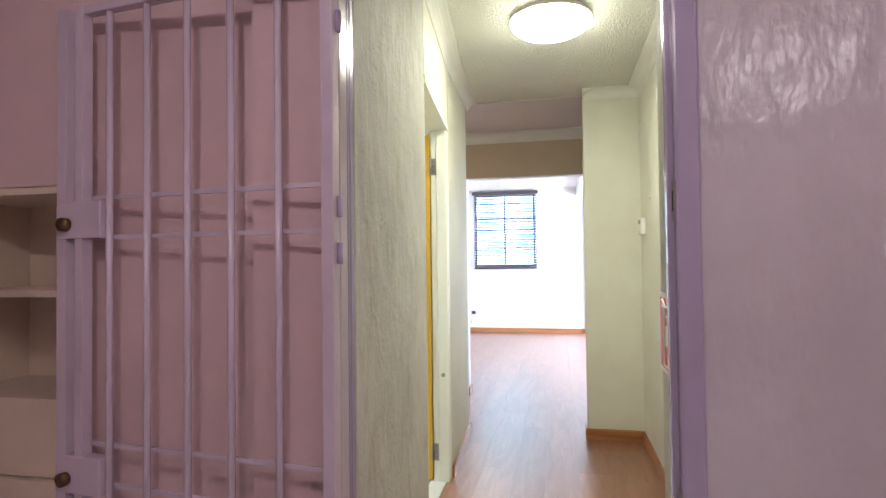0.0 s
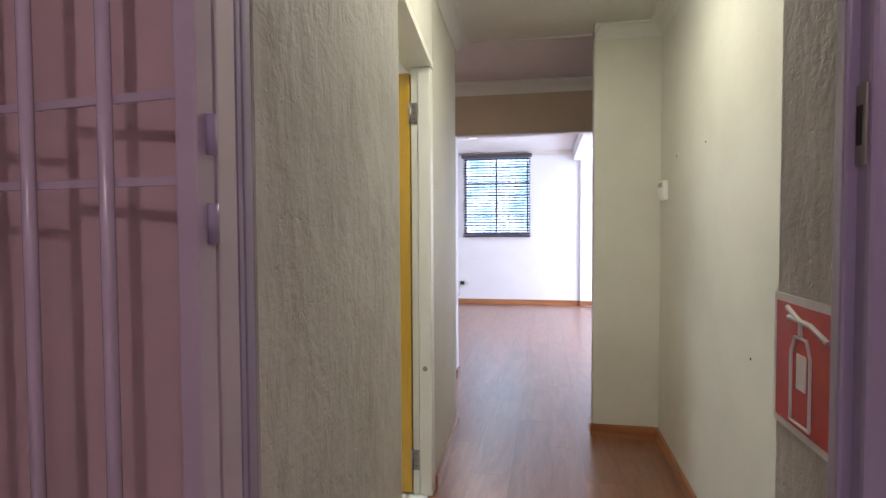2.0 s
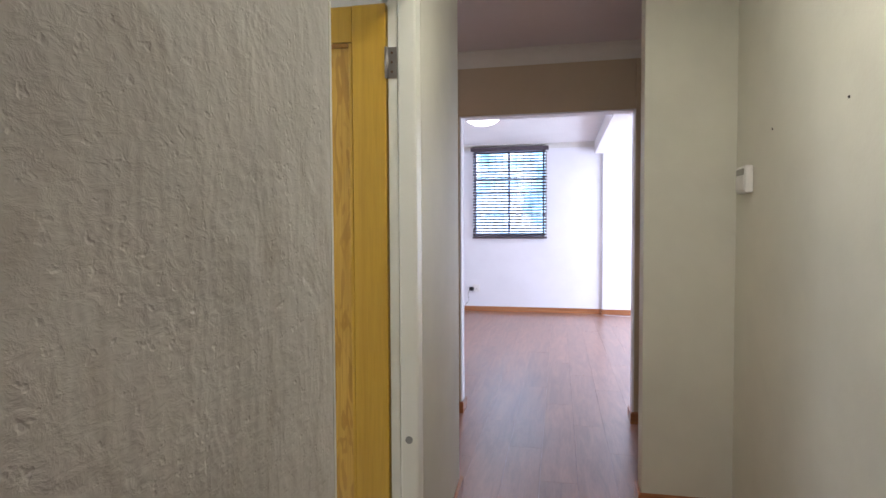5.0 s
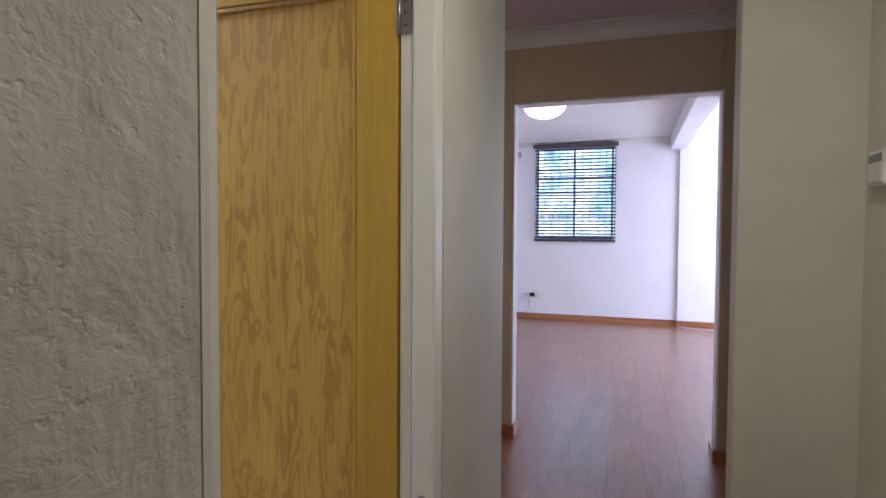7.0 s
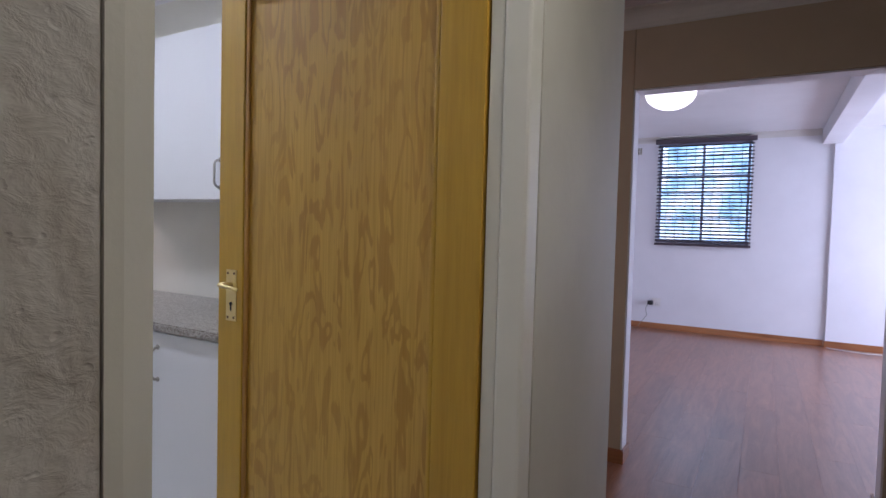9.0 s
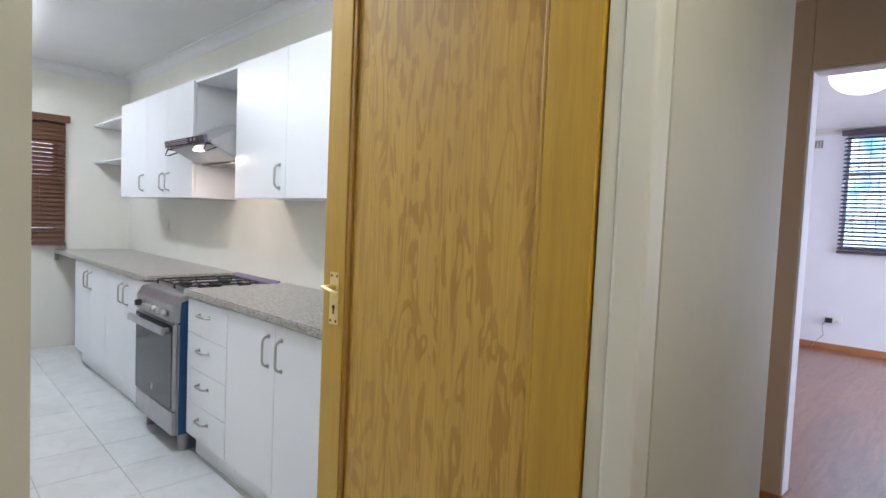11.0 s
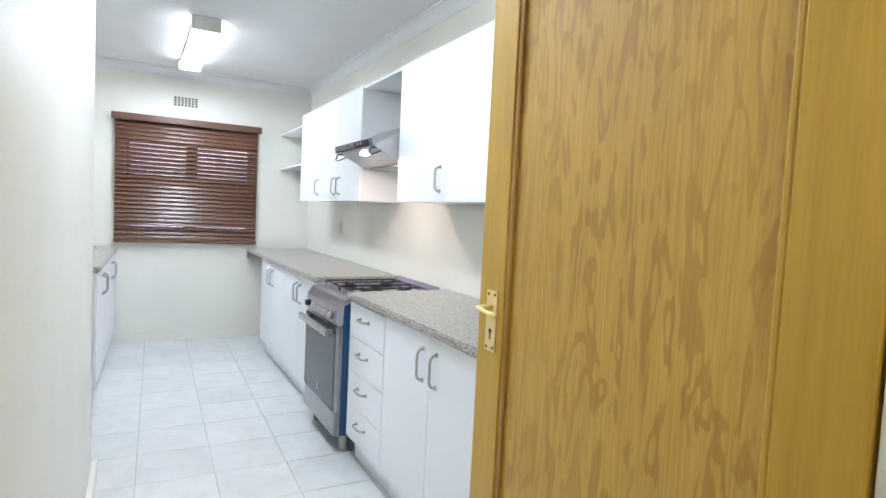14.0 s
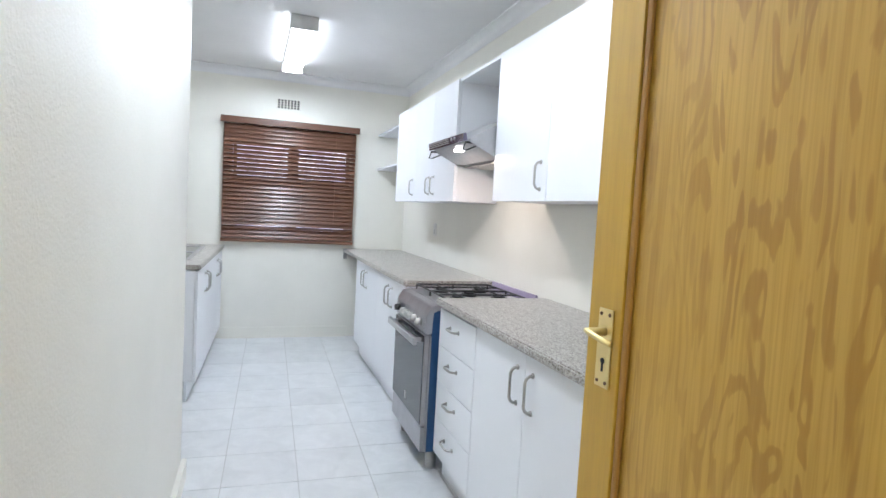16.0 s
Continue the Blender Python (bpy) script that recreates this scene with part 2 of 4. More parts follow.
M = {
    "plaster_rough": trowelled("rough_trowelled_plaster", (0.56, 0.54, 0.49)),
    "plaster": paint("cream_wall_paint", (0.66, 0.645, 0.555), 0.6, 110, 0.0006, 0.06, (1, 1, 1), 0.0015),
    "beige": paint("beige_wall_paint", (0.52, 0.42, 0.30), 0.6, 110, 0.0006, 0.06, (1, 1, 1), 0.0015),
    "white_wall": paint("white_wall_paint", (0.80, 0.80, 0.82), 0.55, 110, 0.0005, 0.03, (1, 1, 1), 0.001),
    "kitchen_wall": paint("kitchen_cream_paint", (0.83, 0.81, 0.735), 0.45, 120, 0.0024, 0.03, (1, 1, 1), 0.0014),
    "gloss_wall": paint("gloss_enamel_wall", (0.55, 0.515, 0.55), 0.19, 60, 0.0014, 0.10, (1, 1, 0.5), 0.010),
    "porch_wall": paint("porch_wall_paint", (0.63, 0.465, 0.475), 0.45, 90, 0.0006, 0.06),
    "stipple": paint("stippled_ceiling", (0.74, 0.73, 0.66), 0.42, 62, 0.05, 0.05),
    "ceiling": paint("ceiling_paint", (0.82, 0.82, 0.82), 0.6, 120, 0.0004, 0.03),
    # Darker, pinker copy of the ceiling paint: the passage's dim light put into it.
    "passage_ceiling": paint("dimmed_ceiling_paint", (0.68, 0.65, 0.66), 0.6, 120, 0.0004, 0.03),
    "cornice": paint("cornice_paint", (0.72, 0.71, 0.66), 0.55, 120, 0.0004, 0.04),
    "frame": paint("cream_gloss_frame", (0.78, 0.78, 0.69), 0.3, 60, 0.0005, 0.05),
    "mauve": paint("mauve_gloss_steel", (0.38, 0.325, 0.46), 0.22, 60, 0.0004, 0.06, (1, 1, 1), 0.0, 0.3),
    "gate": paint("mauve_white_gate_enamel", (0.58, 0.49, 0.58), 0.2, 60, 0.0003, 0.05, (1, 1, 1), 0.0, 0.3),
    "shelf": paint("cream_shelf_paint", (0.66, 0.55, 0.44), 0.45, 60, 0.0004, 0.06),
    "plank": wood("laminate_plank", (0.15, 0.055, 0.03), (0.34, 0.153, 0.082), 1, 16, 0.33, (0.3, 0.7), 0.2, 9, 0.6, 0.0, 0.3),
    "skirt": wood("varnished_skirting", (0.25, 0.085, 0.03), (0.44, 0.19, 0.075), 0, 9, 0.35),
    "skirt_y": wood("varnished_skirting_along", (0.25, 0.085, 0.03), (0.44, 0.19, 0.075), 1, 9, 0.3, coat=0.9),
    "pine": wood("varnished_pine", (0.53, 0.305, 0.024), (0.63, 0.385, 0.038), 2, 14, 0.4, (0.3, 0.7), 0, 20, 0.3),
    "pine_shade": wood("pine_moulding_shaded", (0.36, 0.17, 0.03), (0.52, 0.28, 0.06), 2, 14, 0.4, (0.3, 0.7), 0, 20, 0.3),
    "ply": ply_wood(),
    "brass": plain("brass", (0.82, 0.67, 0.32), 0.4, 0.9),
    "steel": plain("brushed_steel", (0.56, 0.55, 0.56), 0.3, 1.0),
    "stove_steel": plain("brushed_stove_steel", (0.46, 0.45, 0.47), 0.3, 1.0),
    "hood_steel": plain("light_hood_steel", (0.52, 0.52, 0.53), 0.36, 0.8),
    "mauve_steel": plain("dark_polished_steel", (0.20, 0.18, 0.24), 0.15, 0.9),
    "satin": plain("satin_nickel", (0.50, 0.49, 0.47), 0.35, 1.0),
    "hinge": plain("dull_hinge_steel", (0.30, 0.28, 0.26), 0.45, 0.9),
    "lock": plain("worn_bronze_lock", (0.16, 0.09, 0.05), 0.4, 0.8),
    "black": plain("black_enamel", (0.02, 0.02, 0.022), 0.35),
    "oven_glass": plain("smoked_oven_glass", (0.035, 0.042, 0.05), 0.08, 0.0, 0.5),
    "blue": plain("blue_film", (0.028, 0.085, 0.21), 0.4),
    "melamine": paint("white_melamine", (0.84, 0.85, 0.88), 0.32, 200, 0.0001, 0.015),
    "granite": granite(),
    "tile": tile_mat(),
    "grout": plain("grey_grout", (0.52, 0.515, 0.50), 0.8),
    "underlay": plain("dark_floor_joint", (0.11, 0.05, 0.032), 0.7),
    "brown_slat": wood("brown_blind_slat", (0.105, 0.045, 0.025), (0.185, 0.085, 0.05), 1, 8, 0.32, (0.3, 0.7), 0, 12, 0.2),
    "dark_slat": plain("dark_grey_brown_slat", (0.085, 0.065, 0.075), 0.4),
    "cord": plain("blind_cord", (0.22, 0.11, 0.07), 0.8),
    "white_plastic": plain("white_plastic", (0.80, 0.79, 0.76), 0.35),
    "cable_white": plain("white_cable", (0.72, 0.72, 0.74), 0.5),
    "grey_plastic": plain("grey_plastic", (0.28, 0.28, 0.26), 0.4),
    "red": plain("red_sign_plastic", (0.62, 0.045, 0.04), 0.35),
    "sign_white": plain("white_sign_plastic", (0.80, 0.78, 0.75), 0.4),
    "lamp_glow": emitter("lit_lamp_diffuser", (1.0, 0.98, 0.82), 18.0),
    "room_glow": emitter("lit_room_diffuser", (1.0, 0.95, 0.95), 4.0),
    "passage_glow": emitter("lit_warm_diffuser", (1.0, 0.75, 0.6), 5.0),
    "tube_glow": emitter("lit_tube_diffuser", (0.95, 0.99, 1.0), 9.0),
    "hood_glow": emitter("lit_hood_bulb", (1.0, 0.9, 0.8), 8.0),
    "glass": glass_mat(),
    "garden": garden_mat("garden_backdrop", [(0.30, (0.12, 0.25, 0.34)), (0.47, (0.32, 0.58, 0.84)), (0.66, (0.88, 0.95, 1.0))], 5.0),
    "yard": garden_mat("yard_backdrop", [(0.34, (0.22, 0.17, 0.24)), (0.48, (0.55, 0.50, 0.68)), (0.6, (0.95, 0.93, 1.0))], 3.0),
    "lawn": plain("lawn", (0.06, 0.10, 0.03), 0.9),
    "steel_frame": plain("painted_steel_window", (0.34, 0.35, 0.45), 0.4),
    "brown_frame": plain("brown_window_frame", (0.16, 0.07, 0.045), 0.45),
    "vent": plain("cream_air_brick", (0.72, 0.70, 0.60), 0.6),
    "hole": plain("dark_void", (0.03, 0.03, 0.03), 0.9),
}


# ---- building helpers ----
def box(bm, x0, x1, y0, y1, z0, z1, bevel=0.0):
    vs = [bm.verts.new((x, y, z)) for x in (x0, x1) for y in (y0, y1) for z in (z0, z1)]
    for f in ((0, 1, 3, 2), (4, 6, 7, 5), (0, 4, 5, 1), (2, 3, 7, 6), (0, 2, 6, 4), (1, 5, 7, 3)):
        bm.faces.new([vs[i] for i in f])
    if bevel:
        es = {e for v in vs for e in v.link_edges}
        bmesh.ops.bevel(bm, geom=list(es), offset=bevel, segments=2, profile=0.6, affect="EDGES")


def prism(bm, plan, z0, z1, bevel=0.0):
    lo = [bm.verts.new((x, y, z0)) for x, y in plan]
    hi = [bm.verts.new((x, y, z1)) for x, y in plan]
    n = len(plan)
    bm.faces.new(lo[::-1])
    bm.faces.new(hi)
    for i in range(n):
        bm.faces.new((lo[i], lo[(i + 1) % n], hi[(i + 1) % n], hi[i]))
    if bevel:
        bmesh.ops.bevel(bm, geom=list({e for v in lo + hi for e in v.link_edges if abs(e.verts[0].co.z - e.verts[1].co.z) > 1e-6}), offset=bevel, segments=3, affect="EDGES")


def disc(bm, at, r, depth, axis="z", seg=20, r2=None):
    turn = {"z": Matrix(), "x": Matrix.Rotation(math.pi / 2, 4, "Y"), "y": Matrix.Rotation(math.pi / 2, 4, "X")}[axis]
    bmesh.ops.create_cone(bm, cap_ends=True, segments=seg, radius1=r, radius2=r if r2 is None else r2, depth=depth, matrix=Matrix.Translation(at) @ turn)


def tube(bm, pts, r, seg=8):
    """A round bar swept along points."""
    pts = [Vector(p) for p in pts]
    rings = []
    for i, p in enumerate(pts):
        d = (pts[min(i + 1, len(pts) - 1)] - pts[max(i - 1, 0)]).normalized()
        a = d.orthogonal().normalized() if i == 0 else (rings_a - d * rings_a.dot(d)).normalized()
        rings_a = a
        b = d.cross(a)
        rings.append([bm.verts.new(p + r * (math.cos(t) * a + math.sin(t) * b)) for t in [2 * math.pi * k / seg for k in range(seg)]])
    for u, v in zip(rings, rings[1:]):
        for k in range(seg):
            bm.faces.new((u[k], u[(k + 1) % seg], v[(k + 1) % seg], v[k]))
    bm.faces.new(rings[0][::-1])
    bm.faces.new(rings[-1])


def mesh_of(name, bm, material, smooth=False):
    bmesh.ops.recalc_face_normals(bm, faces=bm.faces)
    me = bpy.data.meshes.new(name)
    bm.to_mesh(me)
    bm.free()
    me.materials.append(material)
    if smooth:
        me.shade_smooth()
    return me


def part(name, bm, material, parent=None, label="", smooth=False):
    ob = new(name, mesh_of(name, bm, material, smooth))
    ob.parent = parent
    if label:
        tagged(ob, label)
    return ob


def thing(name, at, label, category, group="", rz=0.0):
    ob = new(name)
    ob.matrix_world = pose(*at, 0, 0, rz)
    ob.empty_display_size = 0.1
    return tagged(ob, label, category, group)


def boxpart(name, b, material, parent, bevel=0.0, label=""):
    bm = bmesh.new()
    box(bm, *b, bevel)
    return part(name, bm, material, parent, label)


def structure(name, boxes, material, label, category, bevel=0.0):
    bm = bmesh.new()
    for b in boxes:
        box(bm, *b, bevel)
    return tagged(part(name, bm, material), label, category, kind="structure")


def plan_wall(name, plan, z0, z1, material, label, bevel=0.0, category="wall"):
    bm = bmesh.new()
    prism(bm, plan, z0, z1, bevel)
    return tagged(part(name, bm, material), label, category, kind="structure")


def cornice(name, a, b, side, z, material, size=0.075, label="coved white plaster cornice along the ceiling"):
    """A coved strip from a to b under the ceiling z; side: +1 if the room lies to the left of a to b."""
    a, b = Vector((*a, 0)), Vector((*b, 0))
    d = (b - a).normalized()
    n = Vector((-d.y, d.x, 0)) * side
    prof = [(0, 0), (size, 0), (size, -0.008)] + [(size * (1 - math.sin(t)), -0.008 - (size - 0.016) * (1 - math.cos(t))) for t in [math.pi / 2 * k / 6 for k in range(1, 7)]] + [(0.002, -size), (0, -size)]
    bm = bmesh.new()
    ra = [bm.verts.new(a + n * u + Vector((0, 0, z + w))) for u, w in prof]
    rb = [bm.verts.new(b + n * u + Vector((0, 0, z + w))) for u, w in prof]
    k = len(prof)
    for i in range(k):
        bm.faces.new((ra[i], ra[(i + 1) % k], rb[(i + 1) % k], rb[i]))
    bm.faces.new(ra)
    bm.faces.new(rb[::-1])
    return tagged(part(name, bm, material), label, "cornice", kind="structure")


# ---- setting: shell ----
HX, PX = -0.435, 0.775          # hall: far half of the long wall, opposite wall
KY0, KY1, KX = 2.284, 4.05, -6.11  # kitchen: near wall, counter wall, window wall
ceil_z, low_z, kit_z, room_z = 2.50, 2.494, 2.56, 2.57

# floors
structure("floor", [(-3.2, 3.2, -2.6, 10.3, -0.30, -0.012)], M["underlay"], "dark subfloor under the laminate boards", "floor")
structure("kitchen_floor", [(-6.2, -0.50, 1.5, 4.10, -0.011, -0.004)], M["grout"], "white ceramic tile floor with grey grout joints", "floor")

# hall walls
plan_wall("wall_hall_west", [(-0.301, 1.35), (-0.350, 2.318), (-0.57, 2.318), (-0.57, 1.35)], 0, ceil_z, M["plaster_rough"], "cream wall of rough trowelled plaster with scuffs", 0.002)
plan_wall("wall_hall_west_far", [(HX, 3.265), (-0.469, 4.15), (-0.56, 4.15), (-0.56, 3.265)], 0, ceil_z, M["plaster"], "cream painted plaster wall beside the kitchen door", 0.008)
plan_wall("wall_over_kitchen_door", [(-0.350, 2.319), (HX, 3.265), (-0.56, 3.265), (-0.56, 2.319)], 2.085, ceil_z, M["plaster"], "cream plaster above the kitchen door")
structure("wall_hall_east", [(PX, PX + 0.2, 1.567, 4.15, 0, ceil_z)], M["plaster"], "smooth cream painted hall wall", "wall")
structure("wall_pier", [(0.387, PX + 0.2, 4.15, 4.27, 0, ceil_z)], M["plaster"], "cream painted pier where the hall meets the passage", "wall", 0.006)
structure("wall_front", [(0.464, 2.2, 1.352, 1.567, 0, 2.6), (-0.285, 0.464, 1.352, 1.567, 2.12, 2.6)], M["plaster_rough"], "thick front wall with a rough plaster reveal", "wall", 0.004)
structure("wall_front_porch_face", [(0.510, 2.2, 1.332, 1.350, 0, 2.6)], M["gloss_wall"], "glossy enamel painted porch wall", "wall")
structure("wall_porch_west", [(-1.16, -0.345, 1.40, 1.58, 0, 2.6), (-1.75, -1.16, 1.40, 1.58, 1.519, 2.6), (-3.2, -1.75, 1.40, 1.58, 0, 2.6), (-0.576, -0.347, 1.335, 1.349, 0, 2.6)], M["porch_wall"], "pinkish painted porch wall behind the gate", "wall")
structure("wall_porch_sides", [(-3.2, -3.0, -2.6, 1.40, 0, 2.6), (2.2, 2.4, -2.6, 1.60, 0, 2.6), (-3.0, 2.2, -2.6, -2.4, 0, 2.6)], M["porch_wall"], "painted porch walls", "wall")
structure("ceiling_porch", [(-3.2, 2.4, -2.6, 1.352, 2.6, 2.7), (-3.2, -0.57, 1.352, 1.60, 2.6, 2.7)], M["ceiling"], "painted porch ceiling", "ceiling")
structure("porch_floor", [(-3.2, 2.4, -2.6, 1.352, -0.010, 0.0)], M["grout"], "grey cement porch floor", "floor")

# passage
structure("wall_passage_south", [(-6.31, -0.56, 4.05, 4.15, 0, 2.7), (PX + 0.2, 3.2, 4.15, 4.27, 0, 2.6)], M["kitchen_wall"], "wall between kitchen and passage", "wall")
structure("wall_passage_ends", [(-3.2, -3.0, 4.15, 5.32, 0, 2.6), (3.0, 3.2, 4.27, 5.32, 0, 2.6)], M["beige"], "beige passage end walls", "wall")
structure("wall_opening", [(-3.2, -0.669, 5.32, 5.330, 0, 2.6), (0.500, 3.2, 5.32, 5.330, 0, 2.6), (-0.669, 0.500, 5.32, 5.330, 2.078, 2.6)], M["beige"], "beige painted passage wall with a wide opening", "wall", 0.006)
structure("wall_opening_room_side", [(-3.2, -0.661, 5.331, 5.45, 0, 2.7), (0.492, 3.2, 5.331, 5.45, 0, 2.7), (-0.661, 0.492, 5.331, 5.45, 2.070, 2.7)], M["white_wall"], "white painted reveal of the wide opening", "wall", 0.006)
structure("ceiling_hall", [(-0.57, PX + 0.2, 1.567, 4.27, ceil_z, ceil_z + 0.2)], M["stipple"], "cream stippled plaster ceiling", "ceiling")
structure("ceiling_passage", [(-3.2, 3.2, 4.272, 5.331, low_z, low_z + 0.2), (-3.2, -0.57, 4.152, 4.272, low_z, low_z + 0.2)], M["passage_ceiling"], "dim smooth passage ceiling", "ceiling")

# far room
structure("wall_room_north", [(-2.6, -1.30, 10.11, 10.31, 0, 2.7), (-0.20, 0.645, 10.11, 10.31, 0, 2.7), (-1.30, -0.20, 10.11, 10.31, 0, 1.17), (-1.30, -0.20, 10.11, 10.31, 2.50, 2.7)], M["white_wall"], "white painted wall with a window", "wall")
structure("wall_room_north_east", [(0.645, 2.9, 10.06, 10.31, 0, 2.7)], M["white_wall"], "white painted wall beyond the beam", "wall")
structure("wall_room_west", [(-2.8, -2.6, 5.45, 10.31, 0, 2.7)], M["white_wall"], "white painted side wall", "wall")
structure("wall_room_east", [(2.7, 2.9, 5.45, 7.2, 0, 2.7), (2.7, 2.9, 9.9, 10.06, 0, 2.7), (2.7, 2.9, 7.2, 9.9, 2.3, 2.7)], M["white_wall"], "white wall with a wide glazed opening", "wall")
structure("ceiling_room", [(-2.8, 2.9, 5.45, 10.31, room_z, room_z + 0.2)], M["ceiling"], "white painted room ceiling", "ceiling")
structure("ceiling_beam", [(0.52, 0.72, 5.45, 10.06, 2.39, room_z)], M["white_wall"], "white plastered beam across the ceiling", "beam", 0.006)

# kitchen
structure("wall_kitchen_south", [(-3.235, -0.57, KY0 - 0.12, KY0, 0, 2.7), (-3.235, -3.115, 1.60, KY0 - 0.12, 0, 2.7), (-6.31, -3.235, 1.48, 1.60, 0, 2.7)], M["kitchen_wall"], "pale cream kitchen wall with a recess", "wall", 0.004)
structure("wall_kitchen_window", [(KX - 0.2, KX, 1.60, 2.36, 0, 2.7), (KX - 0.2, KX, 3.48, 4.05, 0, 2.7), (KX - 0.2, KX, 2.36, 3.48, 0, 1.0), (KX - 0.2, KX, 2.36, 3.48, 2.05, 2.7)], M["kitchen_wall"], "pale cream kitchen wall with a window", "wall")
structure("ceiling_kitchen", [(KX - 0.2, -0.57, 1.48, 4.05, kit_z, kit_z + 0.14)], M["ceiling"], "white smooth kitchen ceiling", "ceiling")

# cornices
cornice("cornice", (-0.303, 1.567), (-0.346, 2.313), -1, ceil_z, M["cornice"])
cornice("cornice", (-0.346, 2.313), (HX, 3.265), -1, ceil_z, M["cornice"])
cornice("cornice", (HX, 3.265), (-0.471, 4.27), -1, ceil_z, M["cornice"])
cornice("cornice", (PX, 4.15), (PX, 1.567), -1, ceil_z, M["cornice"])
cornice("cornice", (0.387, 4.15), (PX, 4.15), -1, ceil_z, M["cornice"])
cornice("cornice", (0.387, 4.27), (0.387, 4.15 - 0.075), 1, ceil_z, M["cornice"])
cornice("cornice", (-3.0, 5.32), (3.0, 5.32), -1, low_z, M["cornice"], 0.092)
cornice("cornice", (KX, KY1), (-0.57, KY1), -1, kit_z, M["ceiling"], 0.075)
cornice("cornice", (KX, 1.60), (KX, KY1), -1, kit_z, M["ceiling"], 0.075)
cornice("cornice", (-2.6, 10.11), (0.52, 10.11), -1, room_z, M["cornice"], 0.07)

# skirtings
SK = 0.078


def skirting(name, plan, material, top=SK, label="varnished brown timber skirting board"):
    bm = bmesh.new()
    prism(bm, plan, 0.0, top)
    es = [e for e in bm.edges if min(v.co.z for v in e.verts) > top - 1e-4]
    bmesh.ops.bevel(bm, geom=es, offset=0.006, segments=2, affect="EDGES")
    return tagged(part(name, bm, material), label, "baseboard", kind="structure")


skirting("baseboard", [(HX + 0.003, 3.27), (HX + 0.016, 3.27), (-0.453, 4.165), (-0.469, 4.165)], M["skirt_y"])
skirting("baseboard", [(PX - 0.016, 1.57), (PX - 0.001, 1.57), (PX - 0.001, 4.149), (PX - 0.016, 4.149)], M["skirt_y"])
skirting("baseboard", [(0.372, 4.134), (PX - 0.017, 4.134), (PX - 0.017, 4.149), (0.372, 4.149)], M["skirt"])
skirting("baseboard", [(0.372, 4.150), (0.386, 4.150), (0.386, 4.28), (0.372, 4.28)], M["skirt_y"])
skirting("baseboard", [(-3.0, 5.304), (-0.647, 5.304), (-0.647, 5.319), (-3.0, 5.319)], M["skirt"])
skirting("baseboard", [(0.478, 5.304), (3.0, 5.304), (3.0, 5.319), (0.478, 5.319)], M["skirt"])
skirting("baseboard", [(-0.662, 5.320), (-0.647, 5.320), (-0.647, 5.465), (-0.658, 5.465)], M["skirt_y"])
skirting("baseboard", [(0.478, 5.320), (0.489, 5.320), (0.489, 5.465), (0.478, 5.465)], M["skirt_y"])
skirting("baseboard", [(-2.6, 10.094), (0.630, 10.094), (0.630, 10.109), (-2.6, 10.109)], M["skirt"])
skirting("baseboard", [(0.630, 10.044), (2.7, 10.044), (2.7, 10.059), (0.630, 10.059)], M["skirt"])
skirting("baseboard", [(-3.242, KY0 + 0.001), (-0.60, KY0 + 0.001), (-0.60, KY0 + 0.024), (-3.242, KY0 + 0.024)], M["kitchen_wall"], 0.10, "cream painted kitchen skirting board")
skirting("baseboard", [(KX + 0.001, 2.30), (KX + 0.02, 2.30), (KX + 0.02, 3.50), (KX + 0.001, 3.50)], M["kitchen_wall"], 0.11, "cream painted kitchen skirting board")


# ---- entrance: steel frame, gate, shelves, sign ----
def entrance_frame():
    for x0, x1, name in ((0.440, 0.463, "door_frame_right"), (-0.345, -0.302, "door_frame_left")):
        bm = bmesh.new()
        box(bm, x0, x1, 1.325, 1.349, 0, 2.12, 0.004)
        if x0 > 0:
            box(bm, 0.4545, 0.5065, 1.300, 1.331, 0, 2.12, 0.006)
            box(bm, 0.4645, 0.500, 1.331, 1.349, 0, 2.12)
        else:
            box(bm, -0.345, -0.304, 1.312, 1.324, 0, 2.12, 0.003)
        tagged(part(name, bm, M["mauve"]), "mauve glossy painted steel door frame", "door frame", kind="structure")
    structure("gate_post", [(-0.352, -0.305, 1.264, 1.311, 0, 2.12)], M["gate"], "mauve-white painted steel post carrying the gate", "gate post", 0.004)
    structure("door_frame_head", [(-0.352, 0.505, 1.30, 1.40, 2.121, 2.16)], M["mauve"], "mauve glossy painted steel frame head", "door frame", 0.004)
    for z in (1.405, 0.73):
        plate = thing("strike_plate", (0.4545, 1.3165, z), "worn brown metal strike plate in the frame", "strike plate", "strike plates")
        boxpart("plate", (-0.0035, 0, -0.012, 0.008, -0.045, 0.045), M["hinge"], plate, 0.001)
        boxpart("slot", (-0.0045, -0.0005, -0.006, 0.004, -0.022, 0.022), M["hole"], plate)


entrance_frame()


